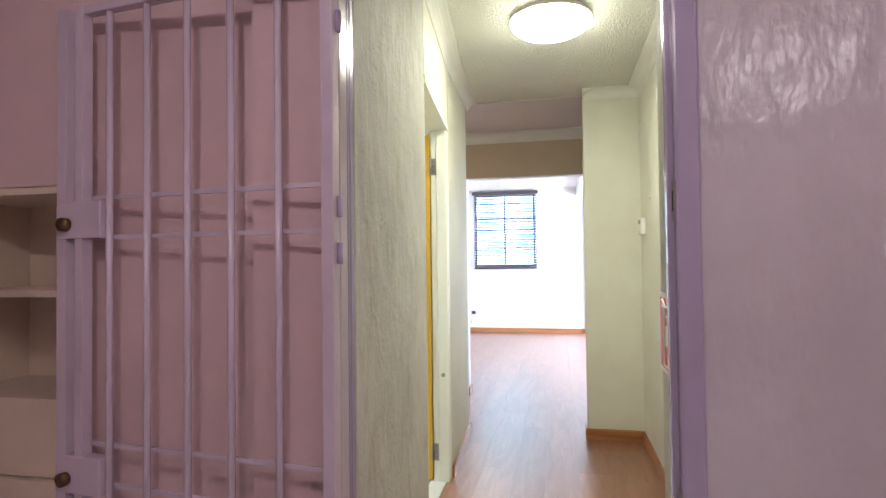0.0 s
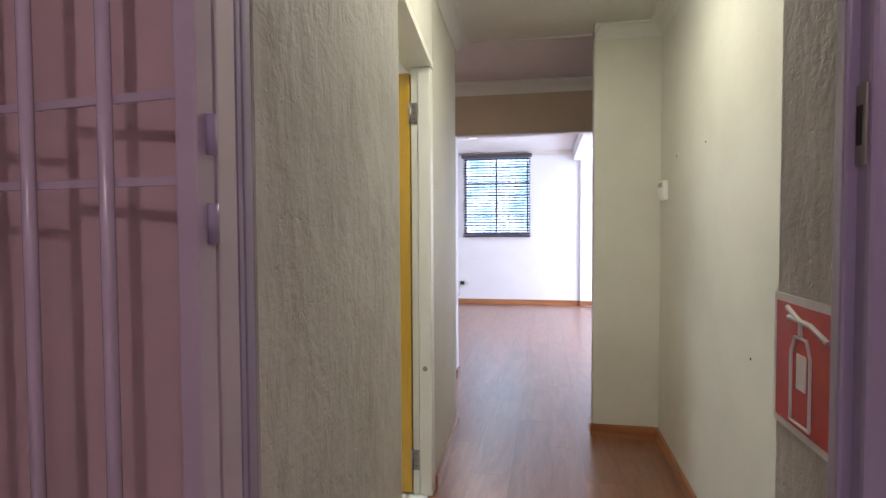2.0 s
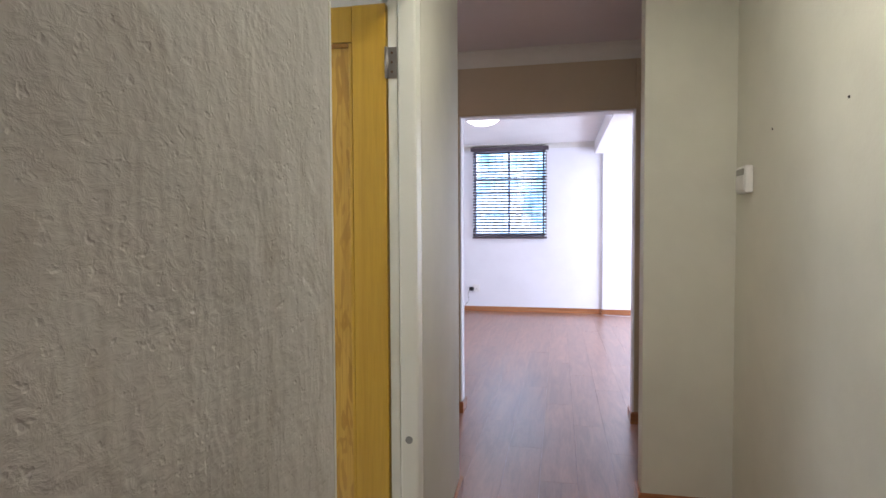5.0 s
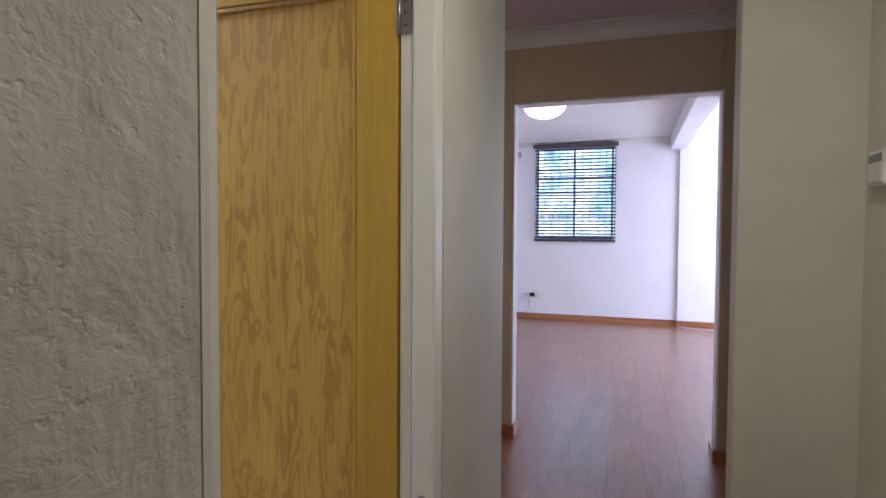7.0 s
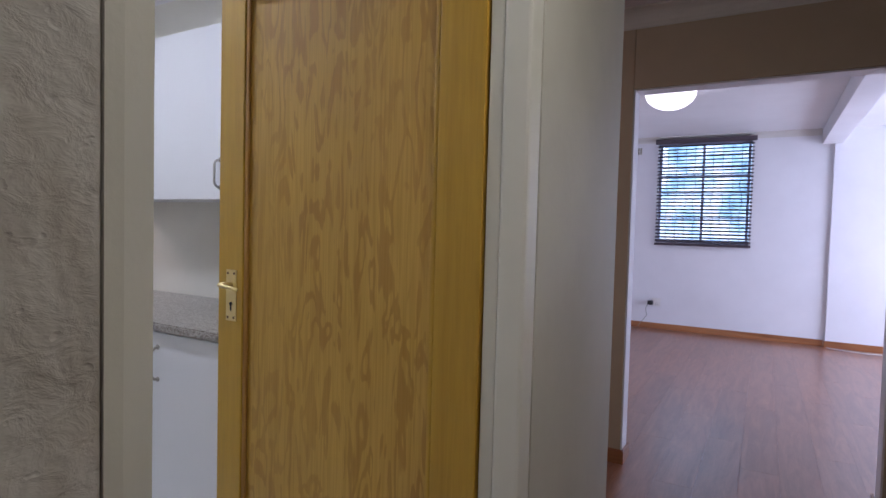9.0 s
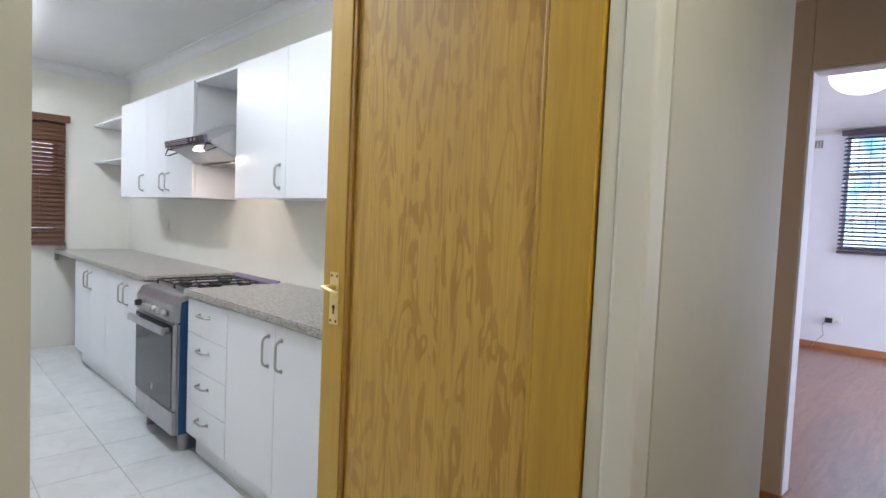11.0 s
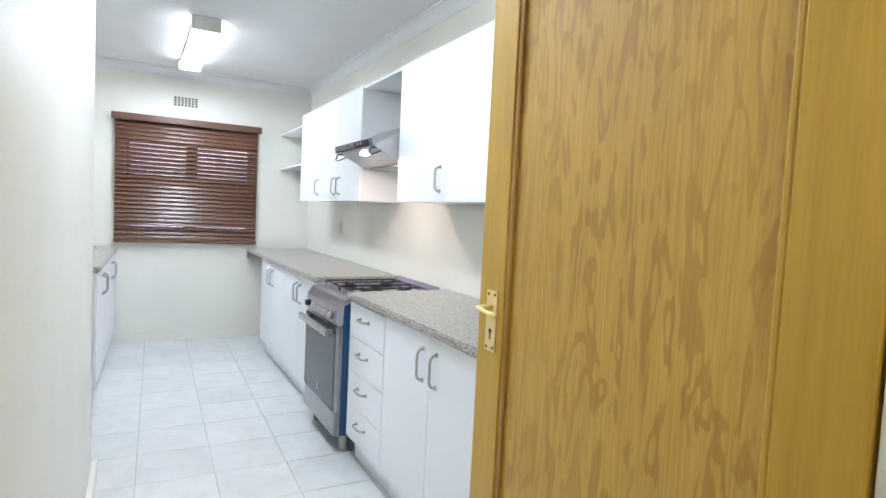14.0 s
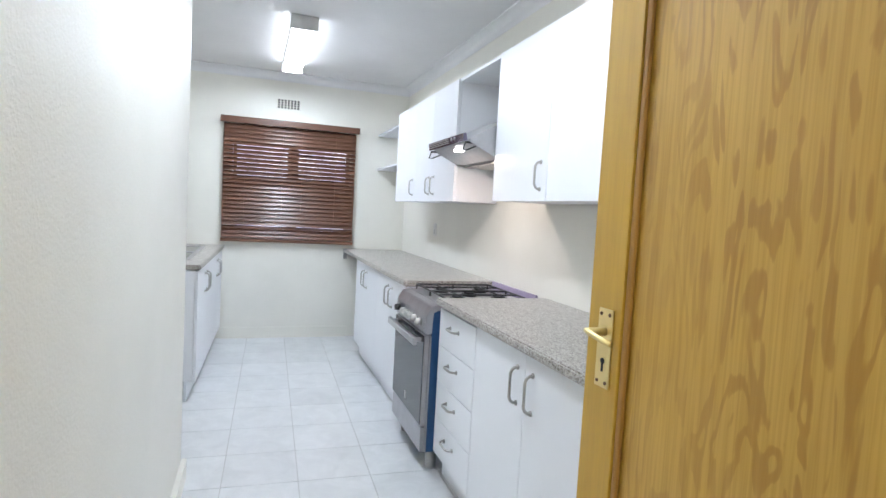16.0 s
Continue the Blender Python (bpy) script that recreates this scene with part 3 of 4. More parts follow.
def security_gate():
    """Built along local x from the hinge (0) to the free edge (0.88); y is the depth."""
    g = thing("security_gate", (-0.318, 1.243, 0.0), "open mauve-white painted steel security gate folded against the wall", "security gate", rz=180 - 6.6)
    W = 0.866
    for x0, x1 in ((-0.012, 0.020), (0.768, 0.798), (W - 0.036, W)):
        boxpart("stile", (x0, x1, -0.016, 0.016, 0.06, 2.005), M["gate"], g, 0.003)
    for z in (0.06, 1.98):
        boxpart("end_rail", (0.021, 0.767, -0.014, 0.014, z, z + 0.025), M["gate"], g, 0.003)
    xs = [0.147, 0.287, 0.423, 0.557, 0.688]
    for x in xs:
        bm = bmesh.new()
        tube(bm, [(x, 0, 0.086), (x, 0, 1.979)], 0.0095, 10)
        part("bar", bm, M["gate"], g, smooth=True)
    for z in (0.676, 0.787, 1.356, 1.467):
        rail = boxpart("cross_rail", (0.021, 0.767, -0.017, -0.010, z - 0.006, z + 0.006), M["gate"], g, 0.001)
        for x in xs:
            bm = bmesh.new()
            disc(bm, (x, -0.019, z), 0.006, 0.006, "y", 8)
            part("rivet", bm, M["mauve"], rail)
    for z in (1.405, 0.705):
        b = boxpart("lock_box", (0.700, W - 0.004, -0.020, 0.020, z - 0.052, z + 0.052), M["gate"], g, 0.004)
        bm = bmesh.new()
        disc(bm, (0.822, 0.028, z - 0.012), 0.019, 0.02, "y", 16)
        part("cylinder", bm, M["lock"], b, "worn bronze lock cylinder", True)
    for z in (0.4, 1.3, 1.41, 1.85):
        bm = bmesh.new()
        disc(bm, (-0.018, -0.004, z), 0.007, 0.05, "z", 12)
        part("hinge", bm, M["mauve"], g, smooth=True)
    return g


security_gate()


def porch_shelves():
    s = thing("built_in_shelf_unit", (-1.45, 1.58, 0.0), "cream painted built-in shelves in a wall recess", "shelf unit")
    boxpart("side_panel", (-0.295, -0.275, -0.175, 0.16, 0, 1.52), M["shelf"], s)
    boxpart("side_panel", (0.272, 0.288, -0.175, 0.16, 0, 1.52), M["shelf"], s)
    boxpart("back_panel", (-0.272, 0.27, 0.15, 0.165, 0, 1.52), M["shelf"], s)
    for z in (1.495, 1.185):
        boxpart("shelf", (-0.272, 0.27, -0.178, 0.149, z, z + 0.022), M["shelf"], s, 0.003)
    boxpart("base", (-0.272, 0.27, -0.178, 0.149, 0.0, 0.64), M["shelf"], s, 0.003)
    boxpart("base_board", (-0.272, 0.27, -0.165, 0.149, 0.645, 0.88), M["shelf"], s, 0.004)


porch_shelves()


def fire_sign():
    s = thing("fire_extinguisher_sign", (0.4625, 1.470, 1.092), "red and white fire extinguisher sign on the door reveal", "sign")
    boxpart("plate", (-0.002, 0.0, -0.098, 0.098, -0.100, 0.100), M["sign_white"], s)
    boxpart("red_field", (-0.003, -0.0015, -0.086, 0.086, -0.088, 0.088), M["red"], s)
    bm = bmesh.new()
    out = [(-0.03, -0.08), (-0.03, 0.02), (-0.018, 0.043), (0.018, 0.043), (0.03, 0.02), (0.03, -0.08)]
    tube(bm, [(-0.004, y, z) for y, z in out + out[:1]], 0.0025, 6)
    part("cylinder_outline", bm, M["sign_white"], s)
    boxpart("cylinder_label", (-0.0045, -0.0025, -0.017, 0.012, -0.03, 0.02), M["sign_white"], s)
    bm = bmesh.new()
    tube(bm, [(-0.004, 0.0, 0.043), (-0.004, 0.0, 0.066), (-0.004, 0.045, 0.082)], 0.004, 6)
    tube(bm, [(-0.004, 0.04, 0.068), (-0.004, -0.03, 0.066), (-0.004, -0.078, 0.052)], 0.004, 6)
    part("valve_outline", bm, M["sign_white"], s)


fire_sign()


def dome_lamp(name, at, r, glow, label, deep=0.075):
    lamp = thing(name, at, label, "ceiling lamp")
    bm = bmesh.new()
    disc(bm, (0, 0, -0.010), r * 1.02, 0.02, "z", 40)
    part("base_ring", bm, M["white_plastic"], lamp)
    bm = bmesh.new()
    rings = []
    for k in range(7):
        a = math.pi / 2 * k / 7
        rings.append([bm.verts.new((r * math.cos(a) * math.cos(t), r * math.cos(a) * math.sin(t), -0.021 - deep * math.sin(a))) for t in [2 * math.pi * i / 40 for i in range(40)]])
    for u, v in zip(rings, rings[1:]):
        for i in range(40):
            bm.faces.new((u[i], u[(i + 1) % 40], v[(i + 1) % 40], v[i]))
    bm.faces.new(rings[-1])
    part("diffuser", bm, glow, lamp, "glowing opal glass dome", True)
    return lamp


dome_lamp("hall_ceiling_lamp", (*HALL_LAMP, 2.5), 0.20, M["lamp_glow"], "lit round opal glass ceiling lamp in the hall")
dome_lamp("room_ceiling_lamp", (*ROOM_LAMP, 2.57), 0.215, M["room_glow"], "lit round opal glass ceiling lamp in the room", 0.15)


def wall_controller():
    c = thing("wall_controller", (PX - 0.001, 3.985, 1.500), "small white plastic wall controller with grey display", "thermostat")
    boxpart("casing", (-0.032, 0, -0.062, 0.062, -0.056, 0.056), M["white_plastic"], c, 0.010)
    boxpart("display", (-0.035, -0.0315, -0.045, 0.045, 0.018, 0.043), M["grey_plastic"], c, 0.001)
    boxpart("flap", (-0.0355, -0.0315, -0.050, 0.050, -0.044, 0.012), M["white_plastic"], c, 0.002)


wall_controller()
dome_lamp("passage_ceiling_lamp", (-2.1, 4.75, low_z), 0.14, M["passage_glow"], "lit warm round ceiling lamp in the passage")
dome_lamp("porch_ceiling_lamp", (*PORCH_LAMP, 2.6), 0.13, M["passage_glow"], "lit warm round ceiling lamp in the porch")
# Unseen fitting, added to go with the gloss wall's sheen light.
dome_lamp("porch_ceiling_lamp", (*SHEEN_LAMP, 2.6), 0.13, M["passage_glow"], "lit warm round ceiling lamp in the porch")


# ---- kitchen door ----
def kitchen_door_frame():
    bm = bmesh.new()
    box(bm, -0.495, HX + 0.002, 3.200, 3.264, 0, 2.05, 0.008)
    box(bm, -0.5275, -0.4955, 3.2055, 3.264, 0, 2.05, 0.002)
    prism(bm, [(-0.348, 2.320), (-0.431, 3.264), (-0.56, 3.264), (-0.56, 2.320)], 2.051, 2.084, 0.004)
    tagged(part("door_frame_kitchen", bm, M["frame"]), "cream gloss painted kitchen door frame", "door frame", kind="structure")
    plan_wall("door_jamb_near", [(-0.350, 2.319), (-0.352, 2.332), (-0.366, 2.360), (-0.56, 2.362), (-0.56, 2.319)], 0, 2.05, M["plaster"], "smooth painted jamb of the kitchen doorway")
    structure("threshold", [(-0.545, -0.455, 2.364, 3.206, -0.004, 0.004)], M["tile"], "white tiled threshold strip", "threshold", 0.002)


kitchen_door_frame()


def kitchen_door():
    """Leaf along local -x from the hinge edge; visible face at local y = 0, thickness behind it."""
    d = thing("kitchen_door", (-0.533, 3.198, 0.012), "open varnished yellow pine door with a plywood panel", "door", rz=1.4)
    W, H, T, S, L = 0.81, 2.012, 0.04, 0.112, 0.094
    boxpart("hinge_stile", (-S, 0, 0, T, 0, H), M["pine"], d, 0.003)
    boxpart("lock_stile", (-W, -W + L, 0, T, 0, H), M["pine"], d, 0.003)
    boxpart("top_rail", (-W + L + 0.0005, -S - 0.0005, 0.0008, T - 0.0008, H - 0.115, H - 0.001), M["pine"], d, 0.003)
    boxpart("bottom_rail", (-W + L + 0.0005, -S - 0.0005, 0.0008, T - 0.0008, 0.001, 0.2), M["pine"], d, 0.003)
    boxpart("panel", (-W + L - 0.002, -S + 0.002, 0.013, 0.026, 0.198, H - 0.113), M["ply"], d, 0, "flame-figured plywood panel")
    # Lock side darker, hinge side paler: the fall of light put into their colour.
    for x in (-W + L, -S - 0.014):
        boxpart("moulding", (x + 0.0006, x + 0.0134, 0.003, 0.0125, 0.201, H - 0.116), M["pine_shade"] if x < -0.5 else M["pine"], d, 0.004)
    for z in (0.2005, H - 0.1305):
        boxpart("moulding", (-W + L + 0.0145, -S - 0.0145, 0.003, 0.0125, z, z + 0.013), M["pine_shade"], d, 0.004)
    plate = boxpart("lock_plate", (-0.776, -0.736, -0.003, -0.0002, 1.010, 1.153), M["brass"], d, 0.0012, "brass lever lock plate")
    bm = bmesh.new()
    disc(bm, (-0.756, -0.020, 1.112), 0.008, 0.034, "y", 12)
    tube(bm, [(-0.764, -0.037, 1.113), (-0.756, -0.039, 1.113), (-0.735, -0.040, 1.110), (-0.712, -0.038, 1.106), (-0.697, -0.034, 1.103)], 0.0052, 10)
    part("lever", bm, M["brass"], plate, "brass lever handle", True)
    bm = bmesh.new()
    disc(bm, (-0.756, -0.0033, 1.058), 0.0055, 0.0015, "y", 12)
    box(bm, -0.7585, -0.7535, -0.004, -0.0026, 1.039, 1.056)
    part("keyhole", bm, M["hole"], plate)
    for x in (-0.768, -0.744):
        for z in (1.020, 1.143):
            bm = bmesh.new()
            disc(bm, (x, -0.0035, z), 0.0035, 0.0015, "y", 8)
            part("screw", bm, M["lock"], plate)
    for z in (1.775, 0.112):
        h = boxpart("hinge", (0.0057, 0.036, 0.0028, 0.0055, z, z + 0.098), M["hinge"], d, 0.0005, "dull steel butt hinge")
        bm = bmesh.new()
        tube(bm, [(0.003, 0.0, z), (0.003, 0.0, z + 0.098)], 0.006, 10)
        part("knuckle", bm, M["hinge"], h, smooth=True)
        for dz in (0.02, 0.05, 0.08):
            bm = bmesh.new()
            disc(bm, (0.02, 0.0024, z + dz), 0.004, 0.0014, "y", 8)
            part("screw", bm, M["lock"], h)


kitchen_door()
# Grey disc in place of a small dark round hole in the jamb.
bm = bmesh.new()
disc(bm, (-0.465, 3.1985, 0.62), 0.012, 0.004, "y", 14)
tagged(part("jamb_disc", bm, M["grey_plastic"]), "small grey disc marking a round hole in the door jamb", "door buffer")


# ---- windows and blinds ----
def blind(name, w, top, bottom, slats, tilt, depth, mat, label, cords, open_rows=(), rail=0.03):
    """Local x across, y towards the room (negative), z up from the bottom."""
    b = thing(name, (0, 0, 0), label, "window blind")
    h = top - bottom
    boxpart("valance", (-w / 2 - 0.025, w / 2 + 0.025, -depth - 0.028, -depth - 0.012, h - 0.06, h), mat, b, 0.004)
    boxpart("head_rail", (-w / 2, w / 2, -depth - 0.010, -0.006, h - 0.045, h - 0.004), mat, b, 0.002)
    me = None
    for i in range(slats):
        bm = bmesh.new() if me is None else None
        z = rail + 0.012 + (h - 0.075 - rail) * (i + 0.5) / slats
        if me is None:
            half = depth * 0.5
            vs = []
            for s in (-1, -0.5, 0, 0.5, 1):
                bow = 0.0025 * (1 - s * s)
                for x in (-w / 2 + 0.004, w / 2 - 0.004):
                    vs.append((x, half * s, bow))
            top_v = [bm.verts.new(v) for v in vs]
            low_v = [bm.verts.new((x, y, zz - 0.0035)) for x, y, zz in vs]
            for k in range(0, 8, 2):
                bm.faces.new((top_v[k], top_v[k + 1], top_v[k + 3], top_v[k + 2]))
                bm.faces.new((low_v[k], low_v[k + 2], low_v[k + 3], low_v[k + 1]))
            for a, c in ((0, 1), (9, 8)):
                bm.faces.new((top_v[a], low_v[a], low_v[c], top_v[c]))
            me = mesh_of("slat", bm, mat)
        ob = new("slat", me)
        ob.parent = b
        a = tilt
        for lo, hi, other in open_rows:
            if lo <= i < hi:
                a = other
        ob.matrix_basis = pose(0, -depth * 0.5 - 0.008, z, a, 0, 0)
    boxpart("bottom_rail", (-w / 2, w / 2, -depth - 0.006, -0.01, 0, rail), mat, b, 0.003)
    for x in cords:
        bm = bmesh.new()
        tube(bm, [(x, -depth - 0.012, 0.02), (x, -depth - 0.012, h - 0.05)], 0.0015, 5)
        part("cord", bm, M["cord"], b)
    return b


def window(name, w, h, mat, columns, rows, bars, label, mullion=0.016):
    """Frame centred on local x, in the opening; y outwards."""
    win = new(name)
    tagged(win, label, "window", kind="structure")
    bm = bmesh.new()
    box(bm, -w / 2, w / 2, 0.05, 0.10, 0, 0.05)
    box(bm, -w / 2, w / 2, 0.05, 0.10, h - 0.05, h)
    for i in range(columns + 1):
        x = -w / 2 + 0.025 + (w - 0.05) * i / columns
        half = mullion if 0 < i < columns else 0.016
        box(bm, x - half, x + half, 0.051, 0.099, 0.0505, h - 0.0505)
    for k in range(1, rows):
        z = h * k / rows
        box(bm, -w / 2, w / 2, 0.055, 0.095, z - 0.010, z + 0.010)
    part("window_frame", bm, mat, win)
    for i in range(columns):
        for k in range(rows):
            cw, ch = (w - 0.05) / columns, h / rows
            x = -w / 2 + 0.025 + cw * i
            p = boxpart("pane", (x + 0.025, x + cw - 0.025, 0.074, 0.078, k * ch + 0.02, (k + 1) * ch - 0.02), M["glass"], win)
            p.visible_shadow = False
    boxpart("window_sill", (-w / 2, w / 2, -0.0, 0.05, -0.015, -0.001), M["white_wall"], win)
    if bars:
        for k in range(1, 8):
            z = h * k / 8
            boxpart("burglar_bar", (-w / 2, w / 2, 0.112, 0.120, z - 0.006, z + 0.006), mat, win)
        for i in range(1, 10):
            x = -w / 2 + w * i / 10
            bm = bmesh.new()
            z, pts = 0.0, []
            for s in range(49):
                zz = h * s / 48
                sway = 0.016 * math.sin(6 * math.pi * zz / h) if h * 0.2 < zz < h * 0.75 else 0
                pts.append((x + sway * (1 if i % 2 else -1), 0.126, zz))
            tube(bm, pts[::2], 0.005, 5)
            part("burglar_bar", bm, mat, win)
    return win


w1 = window("window_1", 1.10, 1.33, M["steel_frame"], 2, 3, True, "steel window with burglar bars overlooking a garden")
w1.matrix_world = pose(-0.75, 10.11, 1.17)
w2 = window("window_2", 1.12, 1.05, M["brown_frame"], 2, 2, False, "brown framed kitchen window", 0.05)
w2.matrix_world = pose(KX, 2.92, 1.0, 0, 0, 90)
b1 = blind("slatted_blind", 1.135, 2.530, 1.135, 28, 25, 0.048, M["dark_slat"], "dark grey-brown slatted blind, slats open, over the window", (-0.35, 0.35))
b1.matrix_world = pose(-0.738, 10.108, 1.135)
b2 = blind("wooden_blind", 1.24, 2.105, 0.94, 27, 62, 0.05, M["brown_slat"], "brown wooden slatted blind, mostly closed, over the kitchen window", (-0.42, -0.08, 0.1, 0.42), ((2, 3, 30), (6, 13, 56), (13, 23, 47)))
b2.matrix_world = pose(KX + 0.002, 2.898, 0.94, 0, 0, 90)

# outside
structure("ground", [(-60, 60, -60, 60, -0.42, -0.32)], M["lawn"], "garden ground outside the house", "ground")
structure("backdrop_garden", [(-6, 5, 13.5, 13.6, -0.3, 4.5)], M["garden"], "glowing backdrop of bright sunlit garden greenery outside", "backdrop")
structure("backdrop_yard", [(-9.6, -9.5, -1, 7, -0.3, 4.5)], M["yard"], "glowing backdrop of a bright hazy yard outside the kitchen", "backdrop")


# ---- far room: socket, plug, cables ----
def socket(at, rz, w, label):
    s = thing("wall_socket", at, label, "wall socket", rz=rz)
    boxpart("plate", (-w / 2, w / 2, -0.009, 0, -0.055, 0.055), M["white_plastic"], s, 0.003)
    boxpart("rocker", (-0.012, 0.012, -0.013, -0.0085, 0.015, 0.04), M["white_plastic"], s, 0.002)
    for x, z in ((0, -0.008), (-0.012, -0.03), (0.012, -0.03)):
        bm = bmesh.new()
        disc(bm, (x, -0.0092, z), 0.004, 0.001, "y", 8)
        part("pin_hole", bm, M["hole"], s)
    return s


socket((-1.255, 10.109, 0.36), 0, 0.1, "white double wall socket low on the wall")
plug = thing("plug_adapter", (-1.315, 10.10, 0.352), "black plug adapter with a hanging cable", "plug")
boxpart("body", (-0.045, 0.025, -0.06, 0, -0.028, 0.028), M["black"], plug, 0.008)
bm = bmesh.new()
tube(bm, [(-0.04, -0.03, -0.02), (-0.07, -0.035, -0.08), (-0.05, -0.03, -0.18), (-0.12, -0.04, -0.27), (-0.16, -0.05, -0.345)], 0.004, 6)
part("cable", bm, M["grey_plastic"], plug, smooth=True)
bm = bmesh.new()
pts = [(0.66 + 0.9 * k / 16, 9.99 - 0.11 * math.sin(math.pi * k / 13), 0.007) for k in range(17)]
tube(bm, pts, 0.006, 6)
tagged(part("white_cable", bm, M["cable_white"], None, "", True), "loose white cable lying along the skirting", "cable")
socket((-5.0, KY1 - 0.001, 1.17), 0, 0.075, "white wall socket above the worktop")
socket((-1.98, KY1 - 0.001, 1.17), 0, 0.075, "white wall socket above the worktop")


# ---- kitchen units ----
def bow_handle(parent, x, z, vertical=True, length=0.128, y=0.0):
    bm = bmesh.new()
    prof = [(0, 0), (0.002, 0.014), (0.010, 0.024), (0.022, 0.029), (0.034, 0.029)]
    prof = prof + [(length - a, b) for a, b in prof[::-1]]
    pts = [(x, y - b, z - length / 2 + a) if vertical else (x - length / 2 + a, y - b, z) for a, b in prof]
    tube(bm, pts, 0.0055, 8)
    for a in (0, length):
        at = (x, y - 0.002, z - length / 2 + a) if vertical else (x - length / 2 + a, y - 0.002, z)
        disc(bm, at, 0.010, 0.004, "y", 10)
    return part("handle", bm, M["satin"], parent, "satin nickel bow handle", True)


def base_unit(name, at, w, fronts, label, group, rz=0.0, depth=0.56, height=0.725, plinth=0.135):
    """fronts: ('doors', n) with handles in pairs, or ('drawers', n). Local x across, front at y = 0."""
    u = thing(name, at, label, "base cabinet", group, rz)
    boxpart("carcass", (0, w, 0.021, depth, plinth, plinth + height), M["melamine"], u)
    boxpart("plinth", (0.002, w - 0.002, 0.055, 0.07, 0, plinth - 0.002), M["melamine"], u)
    kind, n = fronts
    for i in range(n):
        if kind == "doors":
            d = boxpart("door", (w * i / n + 0.0015, w * (i + 1) / n - 0.0015, 0, 0.018, plinth - 0.01, plinth + height - 0.004), M["melamine"], u, 0.0015)
            right = i % 2 == 0 if n > 1 else True
            bow_handle(d, w * (i + 1) / n - 0.055 if right else w * i / n + 0.055, plinth + height - 0.125)
        else:
            dh = height / n
            d = boxpart("drawer_front", (0.0015, w - 0.0015, 0, 0.018, plinth - 0.01 + dh * i + 0.0015, plinth - 0.01 + dh * (i + 1) - 0.0015), M["melamine"], u, 0.0015)
            bow_handle(d, w / 2 - 0.02, plinth - 0.01 + dh * (i + 0.62), False, 0.11)
    return u


base_unit("drawer_unit", (-3.035, 3.462, 0), 0.47, ("drawers", 4), "white melamine unit with four drawers under the worktop", "right hand base units")
base_unit("cupboard_unit", (-2.562, 3.462, 0), 0.90, ("doors", 2), "white melamine two-door cupboard under the worktop", "right hand base units")
base_unit("cupboard_unit", (-4.545, 3.462, 0), 0.885, ("doors", 2), "white melamine two-door cupboard beside the stove", "right hand base units")
base_unit("cupboard_unit", (-5.432, 3.462, 0), 0.885, ("doors", 2), "white melamine two-door cupboard near the window", "right hand base units")
base_unit("cupboard_unit", (-4.322, 2.245, 0), 0.88, ("doors", 2), "white melamine two-door cupboard under the sink", "sink units", 178.3)
base_unit("cupboard_unit", (-5.204, 2.271, 0), 0.88, ("doors", 2), "white melamine two-door cupboard under the sink", "sink units", 178.3)


def worktop(x0, x1, y0, y1, label, far=0.0):
    """far: how much further its open side reaches at x0."""
    bm = bmesh.new()
    prism(bm, [(x0, y0), (x1, y0), (x1, y1), (x0, y1 + far)], 0.866, 0.899)
    bmesh.ops.bevel(bm, geom=bm.edges[:], offset=0.006, segments=2, affect="EDGES")
    tagged(part("worktop", bm, M["granite"]), label, "worktop", "worktops")


worktop(-3.04, -1.58, 3.437, KY1 - 0.002, "grey speckled granite worktop over the drawers")
worktop(KX + 0.002, -3.675, 3.437, KY1 - 0.002, "grey speckled granite worktop reaching the window wall")
worktop(KX + 0.002, -4.295, 1.602, 2.263, "grey speckled granite worktop with a sink", 0.053)
structure("worktop_bracket", [(KX + 0.002, KX + 0.04, 3.44, 3.47, 0.80, 0.865)], M["satin"], "small metal bracket under the worktop end", "bracket")


def sink():
    s = thing("kitchen_sink", (-5.2, 1.95, 0.9), "stainless steel double bowl sink set in the worktop", "sink")
    bm = bmesh.new()
    for x0, x1 in ((-0.55, -0.03), (0.03, 0.55)):
        box(bm, x0 - 0.03, x1 + 0.03, -0.22, -0.19, 0.0, 0.006)
        box(bm, x0 - 0.03, x1 + 0.03, 0.19, 0.22, 0.0, 0.006)
        box(bm, x0 - 0.03, x0, -0.19, 0.19, 0.0, 0.006)
        box(bm, x1, x1 + 0.03, -0.19, 0.19, 0.0, 0.006)
    part("rim", bm, M["steel"], s)
    for x0, x1 in ((-0.55, -0.03), (0.03, 0.55)):
        # Flat dark sheets, no hollow: the bowls' shade is put into the colour.
        boxpart("bowl", (x0 + 0.001, x1 - 0.001, -0.189, 0.189, 0.0005, 0.0022), M["oven_glass"], s)


sink()


def wall_unit(at, w, n, label, hand):
    u = thing("wall_cabinet", at, label, "wall cabinet", "wall cabinets")
    H, D = 0.752, 0.30
    boxpart("carcass", (0, w, 0.020, D, 0, H), M["melamine"], u, 0.001)
    for i in range(n):
        d = boxpart("door", (w * i / n + 0.0015, w * (i + 1) / n - 0.0015, 0, 0.018, -0.002, H - 0.001), M["melamine"], u, 0.0015)
        bow_handle(d, w * (i + 1) / n - 0.055 if hand[i] == "r" else w * i / n + 0.055, 0.108, True, 0.118)
    return u


wall_unit((-5.25, 3.742, 1.395), 0.612, 1, "white melamine single-door wall cabinet beside the shelves", "r")
wall_unit((-4.637, 3.742, 1.395), 0.43, 1, "narrow white melamine single-door wall cabinet", "r")
wall_unit((-4.206, 3.742, 1.395), 0.465, 1, "white melamine single-door wall cabinet beside the hood", "l")
